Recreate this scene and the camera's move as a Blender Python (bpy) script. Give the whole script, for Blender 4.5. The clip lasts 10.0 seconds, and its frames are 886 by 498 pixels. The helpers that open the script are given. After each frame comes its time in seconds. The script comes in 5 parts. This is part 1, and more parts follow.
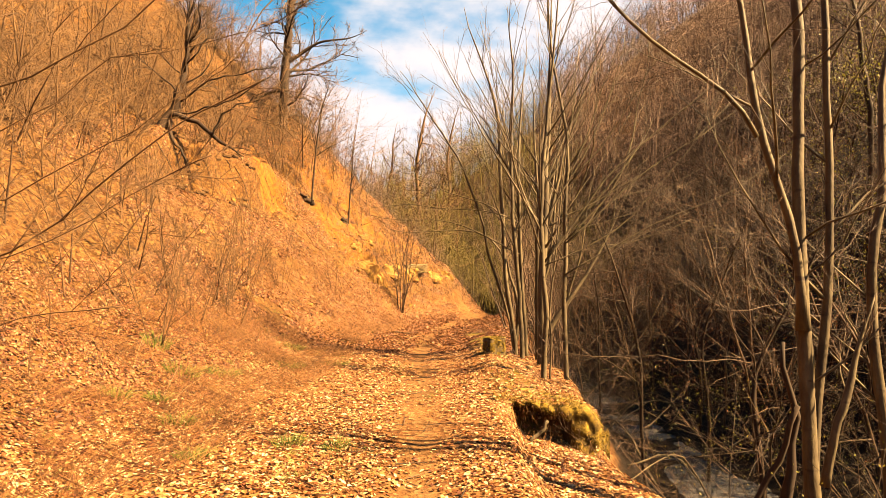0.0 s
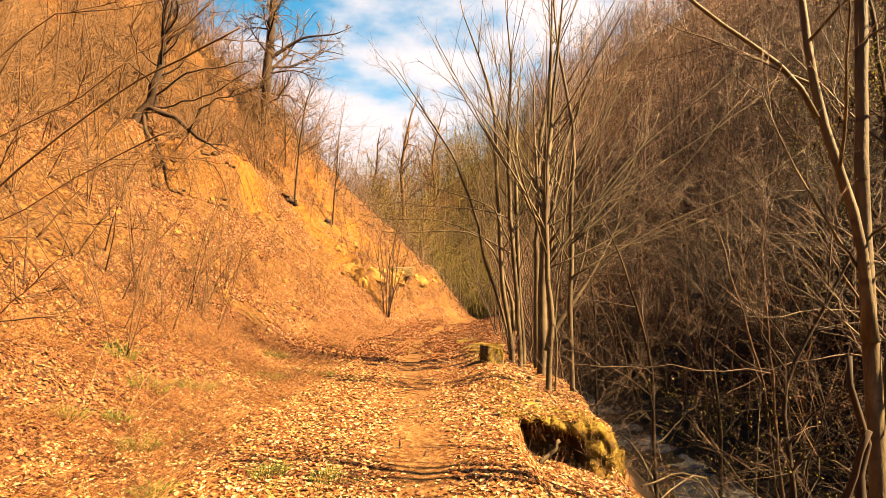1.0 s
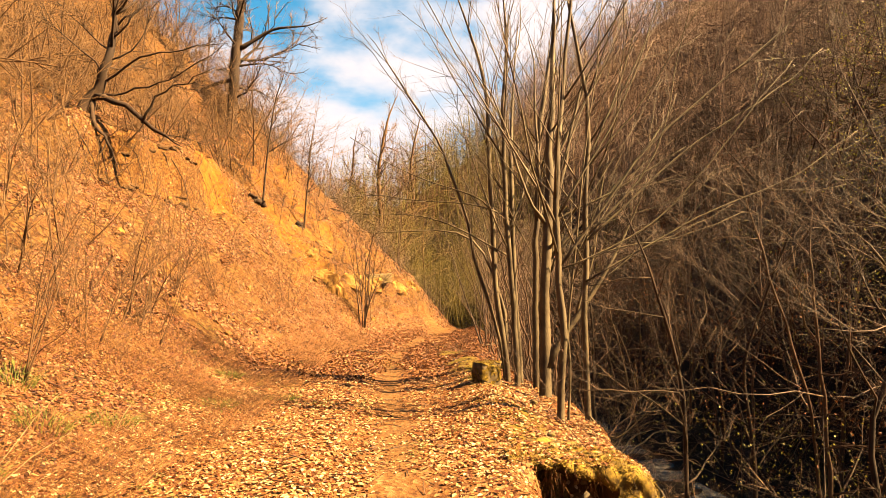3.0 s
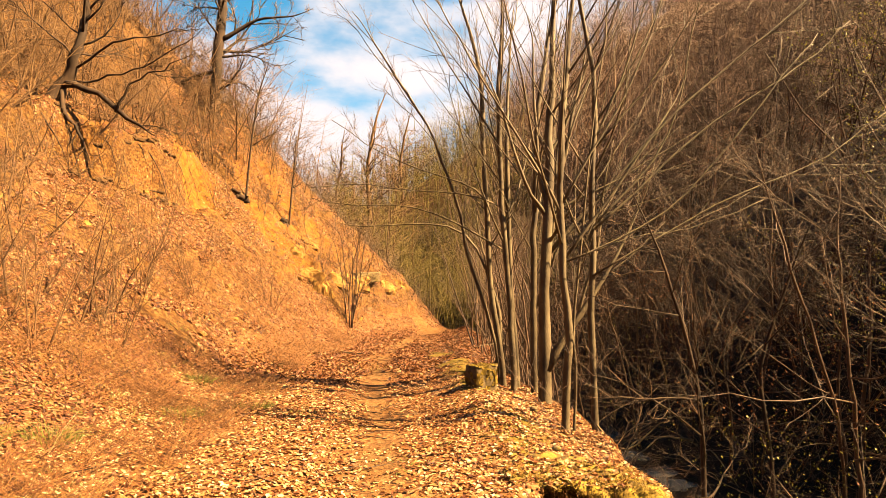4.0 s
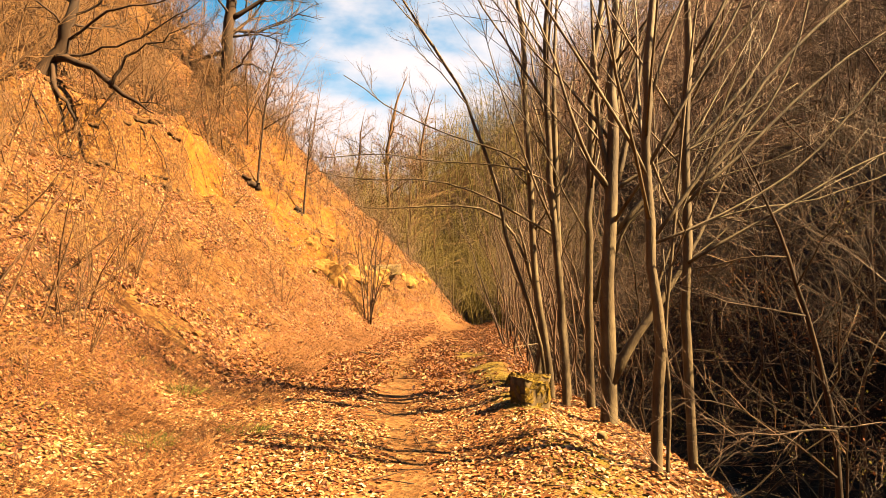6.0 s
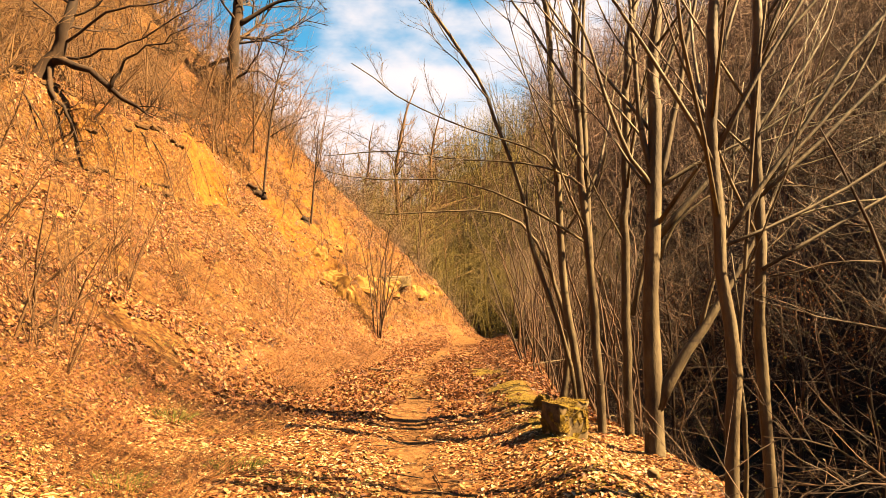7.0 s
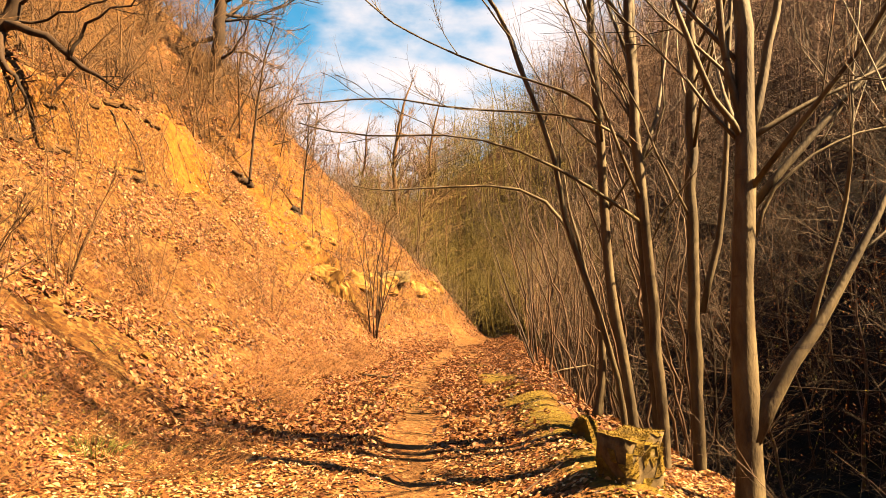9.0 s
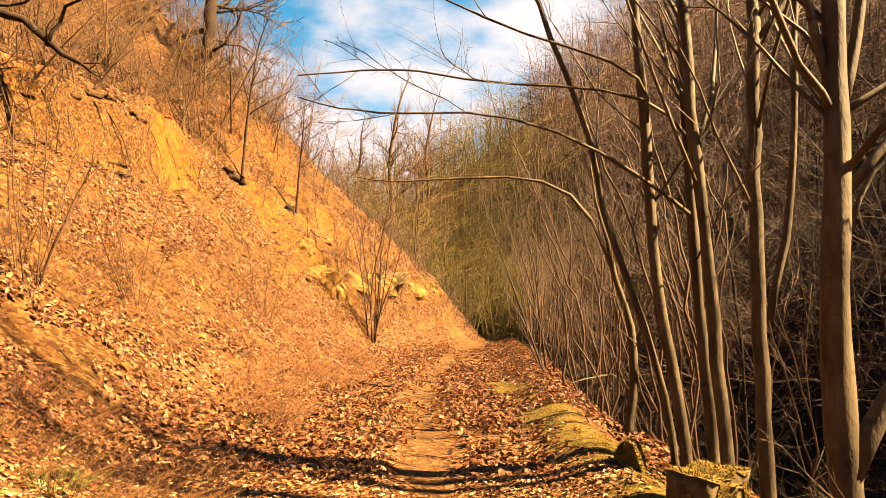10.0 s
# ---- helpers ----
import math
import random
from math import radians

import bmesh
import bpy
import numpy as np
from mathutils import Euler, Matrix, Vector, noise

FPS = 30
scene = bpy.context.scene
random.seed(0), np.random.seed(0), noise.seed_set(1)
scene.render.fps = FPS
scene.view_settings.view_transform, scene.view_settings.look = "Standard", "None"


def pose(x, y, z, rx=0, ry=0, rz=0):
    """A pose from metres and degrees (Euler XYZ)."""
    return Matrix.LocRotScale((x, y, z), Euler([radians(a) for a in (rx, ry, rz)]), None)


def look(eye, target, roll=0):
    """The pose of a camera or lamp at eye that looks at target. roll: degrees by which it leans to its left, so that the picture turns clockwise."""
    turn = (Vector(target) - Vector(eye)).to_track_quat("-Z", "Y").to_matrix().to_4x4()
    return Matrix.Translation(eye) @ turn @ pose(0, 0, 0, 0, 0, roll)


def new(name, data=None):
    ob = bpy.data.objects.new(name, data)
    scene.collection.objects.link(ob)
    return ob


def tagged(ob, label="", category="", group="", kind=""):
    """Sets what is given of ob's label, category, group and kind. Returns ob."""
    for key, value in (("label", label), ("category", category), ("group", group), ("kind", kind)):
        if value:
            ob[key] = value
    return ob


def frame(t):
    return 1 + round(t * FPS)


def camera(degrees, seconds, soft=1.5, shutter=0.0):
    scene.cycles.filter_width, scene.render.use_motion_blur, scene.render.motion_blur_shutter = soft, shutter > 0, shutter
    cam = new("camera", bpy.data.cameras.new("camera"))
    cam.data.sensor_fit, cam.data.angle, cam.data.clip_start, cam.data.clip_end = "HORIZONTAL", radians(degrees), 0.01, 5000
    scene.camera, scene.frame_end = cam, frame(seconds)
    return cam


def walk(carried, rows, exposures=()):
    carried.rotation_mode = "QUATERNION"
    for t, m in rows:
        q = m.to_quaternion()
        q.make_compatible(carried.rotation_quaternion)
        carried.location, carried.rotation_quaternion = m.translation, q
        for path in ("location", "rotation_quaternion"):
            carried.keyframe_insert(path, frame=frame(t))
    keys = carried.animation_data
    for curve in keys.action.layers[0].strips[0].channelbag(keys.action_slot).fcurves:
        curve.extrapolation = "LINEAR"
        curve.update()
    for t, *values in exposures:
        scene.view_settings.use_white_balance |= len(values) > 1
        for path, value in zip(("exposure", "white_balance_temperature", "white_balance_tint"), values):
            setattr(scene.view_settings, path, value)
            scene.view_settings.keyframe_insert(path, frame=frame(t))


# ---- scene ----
cam = camera(70.4, 10.0, soft=0.8)
METRES, EYE, TILT, LEAN, TURN = 10.0, 1.6, 3.8, 0.0, 0.0
ROWS = [
    (0.0, 0.0, 0.0, 0.0, 0.0, -0.0, -0.0),
    (0.5, -0.0106, 0.0469, -0.0048, -1.17, 0.16, -0.1),
    (1.0, -0.0233, 0.0968, -0.0055, -1.57, 0.33, -0.17),
    (1.5, -0.0282, 0.1531, -0.0136, -1.75, 0.4, -0.16),
    (2.0, -0.0327, 0.2016, -0.017, -2.29, 0.64, -0.19),
    (2.5, -0.0346, 0.2508, -0.0166, -2.96, 0.98, -0.23),
    (4.0, -0.0295, 0.3926, -0.0311, -4.65, 1.16, -0.29),
    (4.5, -0.0255, 0.4467, -0.0395, -4.22, 0.78, -0.29),
    (5.0, -0.0271, 0.4986, -0.0421, -3.86, 0.42, -0.28),
    (5.5, -0.0312, 0.5482, -0.0419, -3.42, 0.33, -0.24),
    (7.0, -0.0457, 0.6944, -0.0478, -2.06, 1.71, -0.04),
    (7.5, -0.0434, 0.7465, -0.0534, -1.98, 1.91, 0.02),
    (8.0, -0.0445, 0.7918, -0.0564, -2.24, 1.72, 0.06),
    (8.5, -0.0502, 0.8412, -0.0588, -2.37, 1.63, 0.05),
    (9.0, -0.0529, 0.8931, -0.0637, -2.25, 1.57, -0.01),
    (9.5, -0.0644, 0.9422, -0.0665, -2.4, 1.63, -0.07),
    (10.0, -0.0763, 0.988, -0.0654, -2.88, 1.71, -0.07),
]
walk(cam, [(t, pose(0, 0, EYE, TILT, LEAN, TURN) @ pose(METRES * x, METRES * y, METRES * z, 90 + pitch, roll, yaw)) for t, x, y, z, yaw, pitch, roll in ROWS], exposures=[(0.0, 3.85, 8000, 16), (10.0, 3.85, 8000, 16)])

# ---- world and sun ----
SUN_UP, SUN_SIDE = 43.5, 105.0          # degrees above the horizon; degrees clockwise from +y (ahead)
world = bpy.data.worlds.new("sky")
scene.world = world
world.use_nodes = True
wn, wl = world.node_tree.nodes, world.node_tree.links
wn.clear()
w_out = wn.new("ShaderNodeOutputWorld")
w_bg = wn.new("ShaderNodeBackground")
w_sky = wn.new("ShaderNodeTexSky")
w_sky.sky_type, w_sky.sun_disc = "NISHITA", False
w_sky.sun_elevation, w_sky.sun_rotation = radians(SUN_UP), radians(SUN_SIDE)
w_sky.air_density, w_sky.dust_density = 1.0, 0.6
w_co = wn.new("ShaderNodeTexCoord")
w_map = wn.new("ShaderNodeMapping")
w_map.inputs["Scale"].default_value = (1.0, 1.0, 2.2)
w_map.inputs["Location"].default_value = (0.35, 0.0, 0.12)
w_noise = wn.new("ShaderNodeTexNoise")
w_noise.inputs["Scale"].default_value = 2.6
w_noise.inputs["Detail"].default_value = 7.0
w_noise.inputs["Roughness"].default_value = 0.52
w_ramp = wn.new("ShaderNodeValToRGB")
w_ramp.color_ramp.elements[0].position, w_ramp.color_ramp.elements[1].position = 0.47, 0.62
w_mix = wn.new("ShaderNodeMix")
w_mix.data_type = "RGBA"
w_mix.inputs["B"].default_value = (1.35, 1.42, 1.63, 1)
wl.new(w_co.outputs["Generated"], w_map.inputs["Vector"])
wl.new(w_map.outputs["Vector"], w_noise.inputs["Vector"])
w_sep = wn.new("ShaderNodeSeparateXYZ")
wl.new(w_co.outputs["Generated"], w_sep.inputs["Vector"])
w_low = wn.new("ShaderNodeMath")
w_low.operation, w_low.inputs[1].default_value, w_low.inputs[2].default_value = "MULTIPLY_ADD", -0.9, 0.35
wl.new(w_sep.outputs["Z"], w_low.inputs[0])
w_sum = wn.new("ShaderNodeMath")
w_sum.operation = "ADD"
wl.new(w_noise.outputs["Fac"], w_sum.inputs[0]), wl.new(w_low.outputs["Value"], w_sum.inputs[1])
w_ramp.color_ramp.interpolation = "EASE"
wl.new(w_sum.outputs["Value"], w_ramp.inputs["Fac"])
wl.new(w_ramp.outputs["Color"], w_mix.inputs["Factor"])
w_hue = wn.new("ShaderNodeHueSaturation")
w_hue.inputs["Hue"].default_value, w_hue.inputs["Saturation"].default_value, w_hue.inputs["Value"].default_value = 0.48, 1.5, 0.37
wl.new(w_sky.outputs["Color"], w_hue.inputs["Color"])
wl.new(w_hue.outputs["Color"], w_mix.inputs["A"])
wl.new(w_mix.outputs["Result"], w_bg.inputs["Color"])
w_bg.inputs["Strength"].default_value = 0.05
wl.new(w_bg.outputs["Background"], w_out.inputs["Surface"])

sun_data = bpy.data.lights.new("sun", "SUN")
sun_data.energy, sun_data.angle, sun_data.color = 5.0, radians(0.9), (1.0, 0.76, 0.43)
sun_dir = Vector((math.sin(radians(SUN_SIDE)) * math.cos(radians(SUN_UP)), math.cos(radians(SUN_SIDE)) * math.cos(radians(SUN_UP)), math.sin(radians(SUN_UP))))
sun = new("sun", sun_data)
sun.matrix_world = look(sun_dir * 60, (0, 0, 0))


# ---- materials ----
def material(name, stops, scale=4.0, detail=6.0, rough=0.9, bump=0.3, bump_scale=30.0, island=0.0, stretch=(1, 1, 1), specular=0.2, thin=0.0):
    """Noise through a ramp of colours, with fine relief; island: how much each loose piece differs."""
    m = bpy.data.materials.new(name)
    m.use_nodes = True
    n, l = m.node_tree.nodes, m.node_tree.links
    b = n["Principled BSDF"]
    b.inputs["Roughness"].default_value = rough
    b.inputs["Specular IOR Level"].default_value = specular
    co = n.new("ShaderNodeTexCoord")
    mp = n.new("ShaderNodeMapping")
    mp.inputs["Scale"].default_value = stretch
    l.new(co.outputs["Object"], mp.inputs["Vector"])
    nz = n.new("ShaderNodeTexNoise")
    nz.inputs["Scale"].default_value, nz.inputs["Detail"].default_value, nz.inputs["Roughness"].default_value = scale, detail, 0.65
    l.new(mp.outputs["Vector"], nz.inputs["Vector"])
    rp = n.new("ShaderNodeValToRGB")
    while len(rp.color_ramp.elements) < len(stops):
        rp.color_ramp.elements.new(0.5)
    for e, (p, c) in zip(rp.color_ramp.elements, stops):
        e.position, e.color = p, (*c, 1)
    fac = nz.outputs["Fac"]
    if island:
        geo = n.new("ShaderNodeNewGeometry")
        mx = n.new("ShaderNodeMix")
        mx.inputs["Factor"].default_value = island
        l.new(fac, mx.inputs["A"])
        l.new(geo.outputs["Random Per Island"], mx.inputs["B"])
        fac = mx.outputs["Result"]
    l.new(fac, rp.inputs["Fac"])
    l.new(rp.outputs["Color"], b.inputs["Base Color"])
    if bump:
        n2 = n.new("ShaderNodeTexNoise")
        n2.inputs["Scale"].default_value, n2.inputs["Detail"].default_value = bump_scale, 5.0
        l.new(mp.outputs["Vector"], n2.inputs["Vector"])
        bp = n.new("ShaderNodeBump")
        bp.inputs["Strength"].default_value, bp.inputs["Distance"].default_value = bump, 0.006
        l.new(n2.outputs["Fac"], bp.inputs["Height"])
        l.new(bp.outputs["Normal"], b.inputs["Normal"])
    if thin:
        tr = n.new("ShaderNodeBsdfTranslucent")
        l.new(rp.outputs["Color"], tr.inputs["Color"])
        ms = n.new("ShaderNodeMixShader")
        ms.inputs["Fac"].default_value = thin
        l.new(b.outputs["BSDF"], ms.inputs[1])
        l.new(tr.outputs["BSDF"], ms.inputs[2])
        l.new(ms.outputs["Shader"], n["Material Output"].inputs["Surface"])
    return m


def bark_material(name, stops):
    """Smooth bark: blotches along the stem, narrow dark rings about it, fine ridges."""
    m = material(name, stops, 6, 12, 0.75, 1.0, 45, stretch=(1, 1, 0.35))
    n, l = m.node_tree.nodes, m.node_tree.links
    b = n["Principled BSDF"]
    co, mp, ring = n.new("ShaderNodeTexCoord"), n.new("ShaderNodeMapping"), n.new("ShaderNodeTexNoise")
    mp.inputs["Scale"].default_value = (1.6, 1.6, 6.0)
    ring.inputs["Scale"].default_value, ring.inputs["Detail"].default_value = 1.6, 4.0
    l.new(co.outputs["Object"], mp.inputs["Vector"]), l.new(mp.outputs["Vector"], ring.inputs["Vector"])
    cut = n.new("ShaderNodeMapRange")
    cut.inputs["From Min"].default_value, cut.inputs["From Max"].default_value = 0.63, 0.71
    l.new(ring.outputs["Fac"], cut.inputs["Value"])
    mix = n.new("ShaderNodeMix")
    mix.data_type = "RGBA"
    mix.inputs["B"].default_value = (0.022, 0.014, 0.008, 1)
    l.new(b.inputs["Base Color"].links[0].from_socket, mix.inputs["A"])
    l.new(cut.outputs["Result"], mix.inputs["Factor"])
    l.new(mix.outputs["Result"], b.inputs["Base Color"])
    return m


def ground_material():
    """Leaf litter, with sand, bare soil, moss and damp, shade-dark gully ground laid in by the sheet's own attributes.
    """
    m = bpy.data.materials.new("forest_floor")
    m.use_nodes = True
    n, l = m.node_tree.nodes, m.node_tree.links
    b = n["Principled BSDF"]
    b.inputs["Roughness"].default_value, b.inputs["Specular IOR Level"].default_value = 0.95, 0.1
    co = n.new("ShaderNodeTexCoord")

    def noise_node(scale, detail, rough=0.6):
        z = n.new("ShaderNodeTexNoise")
        z.inputs["Scale"].default_value, z.inputs["Detail"].default_value, z.inputs["Roughness"].default_value = scale, detail, rough
        l.new(co.outputs["Object"], z.inputs["Vector"])
        return z

    def ramp(src, stops):
        r = n.new("ShaderNodeValToRGB")
        while len(r.color_ramp.elements) < len(stops):
            r.color_ramp.elements.new(0.5)
        for e, (p, c) in zip(r.color_ramp.elements, stops):
            e.position, e.color = p, (*c, 1)
        l.new(src, r.inputs["Fac"])
        return r.outputs["Color"]

    def over(a, c, fac):
        x = n.new("ShaderNodeMix")
        x.data_type = "RGBA"
        l.new(a, x.inputs["A"]), l.new(c, x.inputs["B"]), l.new(fac, x.inputs["Factor"])
        return x.outputs["Result"]

    def cover(name, broken):
        """The attribute, torn at its edges by a noise."""
        at = n.new("ShaderNodeAttribute")
        at.attribute_name = name
        s = n.new("ShaderNodeMath")
        s.operation = "ADD"
        l.new(at.outputs["Fac"], s.inputs[0]), l.new(broken, s.inputs[1])
        r = n.new("ShaderNodeMapRange")
        r.inputs["From Min"].default_value, r.inputs["From Max"].default_value = 0.78, 1.24
        l.new(s.outputs["Value"], r.inputs["Value"])
        return r.outputs["Result"]

    big, mid, fine = noise_node(0.7, 5), noise_node(5.0, 8, 0.7), noise_node(34.0, 6, 0.7)
    cell = n.new("ShaderNodeTexVoronoi")
    cell.inputs["Scale"].default_value = 17.0
    l.new(co.outputs["Object"], cell.inputs["Vector"])
    sep = n.new("ShaderNodeSeparateColor")
    l.new(cell.outputs["Color"], sep.inputs["Color"])
    litter = ramp(sep.outputs["Red"], [(0.0, (0.0307, 0.0117, 0.00381)), (0.35, (0.0594, 0.0234, 0.007)), (0.7, (0.0852, 0.0384, 0.0127)), (1.0, (0.109, 0.0619, 0.027))])
    sand = ramp(mid.outputs["Fac"], [(0.25, (0.0265, 0.00955, 0.00287)), (0.40, (0.0625, 0.0225, 0.00432)), (0.55, (0.0955, 0.0408, 0.00673)), (0.75, (0.135, 0.0649, 0.0124))])
    soil = ramp(fine.outputs["Fac"], [(0.3, (0.0367, 0.0175, 0.0064)), (0.55, (0.0699, 0.0349, 0.012)), (0.8, (0.0923, 0.0513, 0.0202))])
    moss = ramp(fine.outputs["Fac"], [(0.3, (0.0232, 0.0153, 0.00332)), (0.55, (0.0664, 0.0438, 0.00664)), (0.8, (0.113, 0.0768, 0.012))])
    # gully and hill-foot shade is put into this near-black damp colour
    shaded_mould = ramp(mid.outputs["Fac"], [(0.3, (0.00217, 0.0013, 0.00076)), (0.55, (0.00706, 0.0037, 0.00185)), (0.75, (0.0163, 0.00816, 0.0037))])
    rust = ramp(sep.outputs["Red"], [(0.0, (0.0156, 0.00555, 0.00173)), (0.35, (0.0346, 0.0135, 0.00346)), (0.7, (0.0524, 0.0248, 0.00658)), (1.0, (0.0728, 0.0409, 0.0138))])
    litter = over(litter, rust, cover("rust", big.outputs["Fac"]))
    c = over(litter, shaded_mould, cover("shaded_mould", mid.outputs["Fac"]))
    c = over(c, sand, cover("sand", mid.outputs["Fac"]))
    c = over(c, soil, cover("soil", mid.outputs["Fac"]))
    c = over(c, moss, cover("moss", mid.outputs["Fac"]))
    c = over(c, moss, cover("moss_patch", mid.outputs["Fac"]))
    l.new(c, b.inputs["Base Color"])
    hs = n.new("ShaderNodeMath")
    hs.operation = "ADD"
    l.new(cell.outputs["Distance"], hs.inputs[0]), l.new(fine.outputs["Fac"], hs.inputs[1])
    bp = n.new("ShaderNodeBump")
    bp.inputs["Strength"].default_value, bp.inputs["Distance"].default_value = 0.7, 0.03
    l.new(hs.outputs["Value"], bp.inputs["Height"])
    l.new(bp.outputs["Normal"], b.inputs["Normal"])
    return m


M_GROUND = ground_material()
M_BARK = bark_material("smooth_grey_brown_bark", [(0.30, (0.01, 0.00563, 0.00282)), (0.43, (0.0288, 0.0194, 0.01)), (0.56, (0.0488, 0.0357, 0.0188)), (0.72, (0.0738, 0.0569, 0.0326))])
M_BARK_DARK = material("dark_furrowed_bark", [(0.3, (0.00564, 0.00305, 0.00168)), (0.55, (0.0176, 0.00909, 0.00435)), (0.8, (0.0422, 0.0229, 0.0108))], 9, 8, 0.9, 0.8, 30, stretch=(0.384, 0.332, 0.0655))
M_TWIG = material("grey_brown_twigs", [(0.1, (0.00615, 0.00292, 0.00153)), (0.5, (0.0185, 0.0088, 0.00418)), (0.85, (0.0644, 0.0351, 0.018))], 3, 3, 0.7, 0, island=0.75)
M_LIMB = material("pinkish_brown_limbs", [(0.25, (0.00745, 0.00332, 0.00182)), (0.5, (0.0258, 0.0128, 0.00657)), (0.8, (0.083, 0.046, 0.0248))], 2.5, 6, 0.7, 0.4, 40, island=0.5)
# soil colour with the darkness of shaded undercuts put into it
M_CLOD = material("shade_dark_soil", [(0.3, (0.0111, 0.00596, 0.00213)), (0.55, (0.0369, 0.0179, 0.00568)), (0.8, (0.0831, 0.0383, 0.00994))], 8, 8, 1.0, 1.0, 30)
# the hillside's shade is put into this dark bare-wood colour
M_WOOD_SHADED = material("shaded_bare_wood", [(0.0, (0.00692, 0.00225, 0.00085)), (0.5, (0.0136, 0.00461, 0.0017)), (1.0, (0.023, 0.00828, 0.00324))], 0.3, 4, 0.9, 0, island=0.55)
M_BRUSH = material("golden_brown_brush", [(0.0, (0.016, 0.0076, 0.00335)), (0.5, (0.0398, 0.0197, 0.0076)), (1.0, (0.076, 0.0419, 0.0176))], 0.5, 4, 0.9, 0, island=0.7)
# bare wood lightened: sun and distance haze are put into its colour
M_WOOD_LIT = material("lit_hazy_far_crowns", [(0.0, (0.0246, 0.0139, 0.0106)), (0.5, (0.055, 0.0319, 0.0237)), (1.0, (0.103, 0.0634, 0.0481))], 0.2, 4, 0.9, 0, island=0.6)
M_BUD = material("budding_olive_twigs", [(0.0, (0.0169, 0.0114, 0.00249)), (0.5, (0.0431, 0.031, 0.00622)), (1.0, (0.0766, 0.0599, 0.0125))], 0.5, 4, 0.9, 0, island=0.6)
M_LEAF = material("fallen_oak_leaves", [(0.12, (0.0353, 0.0087, 0.00255)), (0.3, (0.0977, 0.0313, 0.00935)), (0.52, (0.153, 0.0609, 0.0187)), (0.7, (0.2, 0.103, 0.0391)), (0.85, (0.307, 0.204, 0.115))], 2.0, 4, 0.6, 0, island=0.85, thin=0.2)
M_LEAF_RUST = material("rusty_fallen_leaves", [(0.12, (0.0172, 0.00462, 0.00198)), (0.3, (0.0594, 0.0172, 0.00594)), (0.55, (0.102, 0.037, 0.0126)), (0.75, (0.128, 0.0562, 0.0211)), (0.9, (0.179, 0.0958, 0.0462))], 1.4, 4, 0.6, 0, island=0.82, thin=0.2)
M_LEAF_RED = material("withered_red_brown_leaves", [(0.0, (0.0362, 0.0112, 0.00479)), (0.5, (0.08, 0.0261, 0.00965)), (1.0, (0.133, 0.0525, 0.0181))], 1.0, 4, 0.7, 0, island=0.8, thin=0.25)
M_GRASS_DRY = material("dry_straw", [(0.1, (0.0257, 0.00793, 0.00193)), (0.45, (0.0676, 0.0245, 0.00628)), (0.9, (0.115, 0.0557, 0.017))], 1.0, 3, 0.8, 0, island=0.85, thin=0.2)
M_STRAW = material("bleached_straw", [(0.3, (0.088, 0.055, 0.0248)), (0.7, (0.143, 0.099, 0.0495))], 12, 4, 0.7, 0.2, 60)
M_GREEN = material("fresh_green_blades", [(0.1, (0.022, 0.034, 0.006)), (0.5, (0.058, 0.072, 0.012)), (0.9, (0.125, 0.122, 0.024))], 1.0, 3, 0.7, 0, island=0.8, thin=0.3)
M_IVY = material("yellow_green_leaves", [(0.0, (0.0314, 0.0339, 0.00629)), (0.5, (0.0781, 0.0724, 0.0115)), (1.0, (0.168, 0.141, 0.0235))], 1.0, 3, 0.5, 0, island=0.8, thin=0.3)
M_MOSS = material("golden_green_moss", [(0.25, (0.0254, 0.0152, 0.00317)), (0.5, (0.0731, 0.0458, 0.00633)), (0.75, (0.139, 0.0936, 0.0127))], 9, 8, 1.0, 1.0, 60)
M_TURF = material("mossy_turf", [(0.30, (0.0127, 0.00681, 0.00188)), (0.43, (0.039, 0.0231, 0.00439)), (0.56, (0.0919, 0.058, 0.00818)), (0.72, (0.15, 0.0988, 0.0138))], 7, 10, 1.0, 1.0, 50)
M_ROCK = material("ochre_sandstone", [(0.27, (0.0319, 0.0135, 0.00355)), (0.42, (0.0745, 0.0327, 0.0071)), (0.58, (0.117, 0.0604, 0.0135)), (0.8, (0.156, 0.098, 0.0298))], 4, 10, 0.95, 1.0, 16)
M_ROCK_GREY = material("mossy_brown_stone", [(0.30, (0.0125, 0.00839, 0.00377)), (0.42, (0.0419, 0.0284, 0.0125)), (0.52, (0.0715, 0.0503, 0.0244)), (0.60, (0.0503, 0.0356, 0.00587)), (0.75, (0.0886, 0.0625, 0.0125))], 7, 10, 0.95, 1.0, 26)
# the sky's grey reflection is put into the water's base colour
M_WATER = material("sky_grey_stream_water", [(0.3, (0.0497, 0.0472, 0.0472)), (0.7, (0.0845, 0.0795, 0.0767))], 2, 5, 0.22, 0.5, 5, specular=0.5)


# ---- the lie of the land ----
_tab = np.random.default_rng(11).random((256, 256))


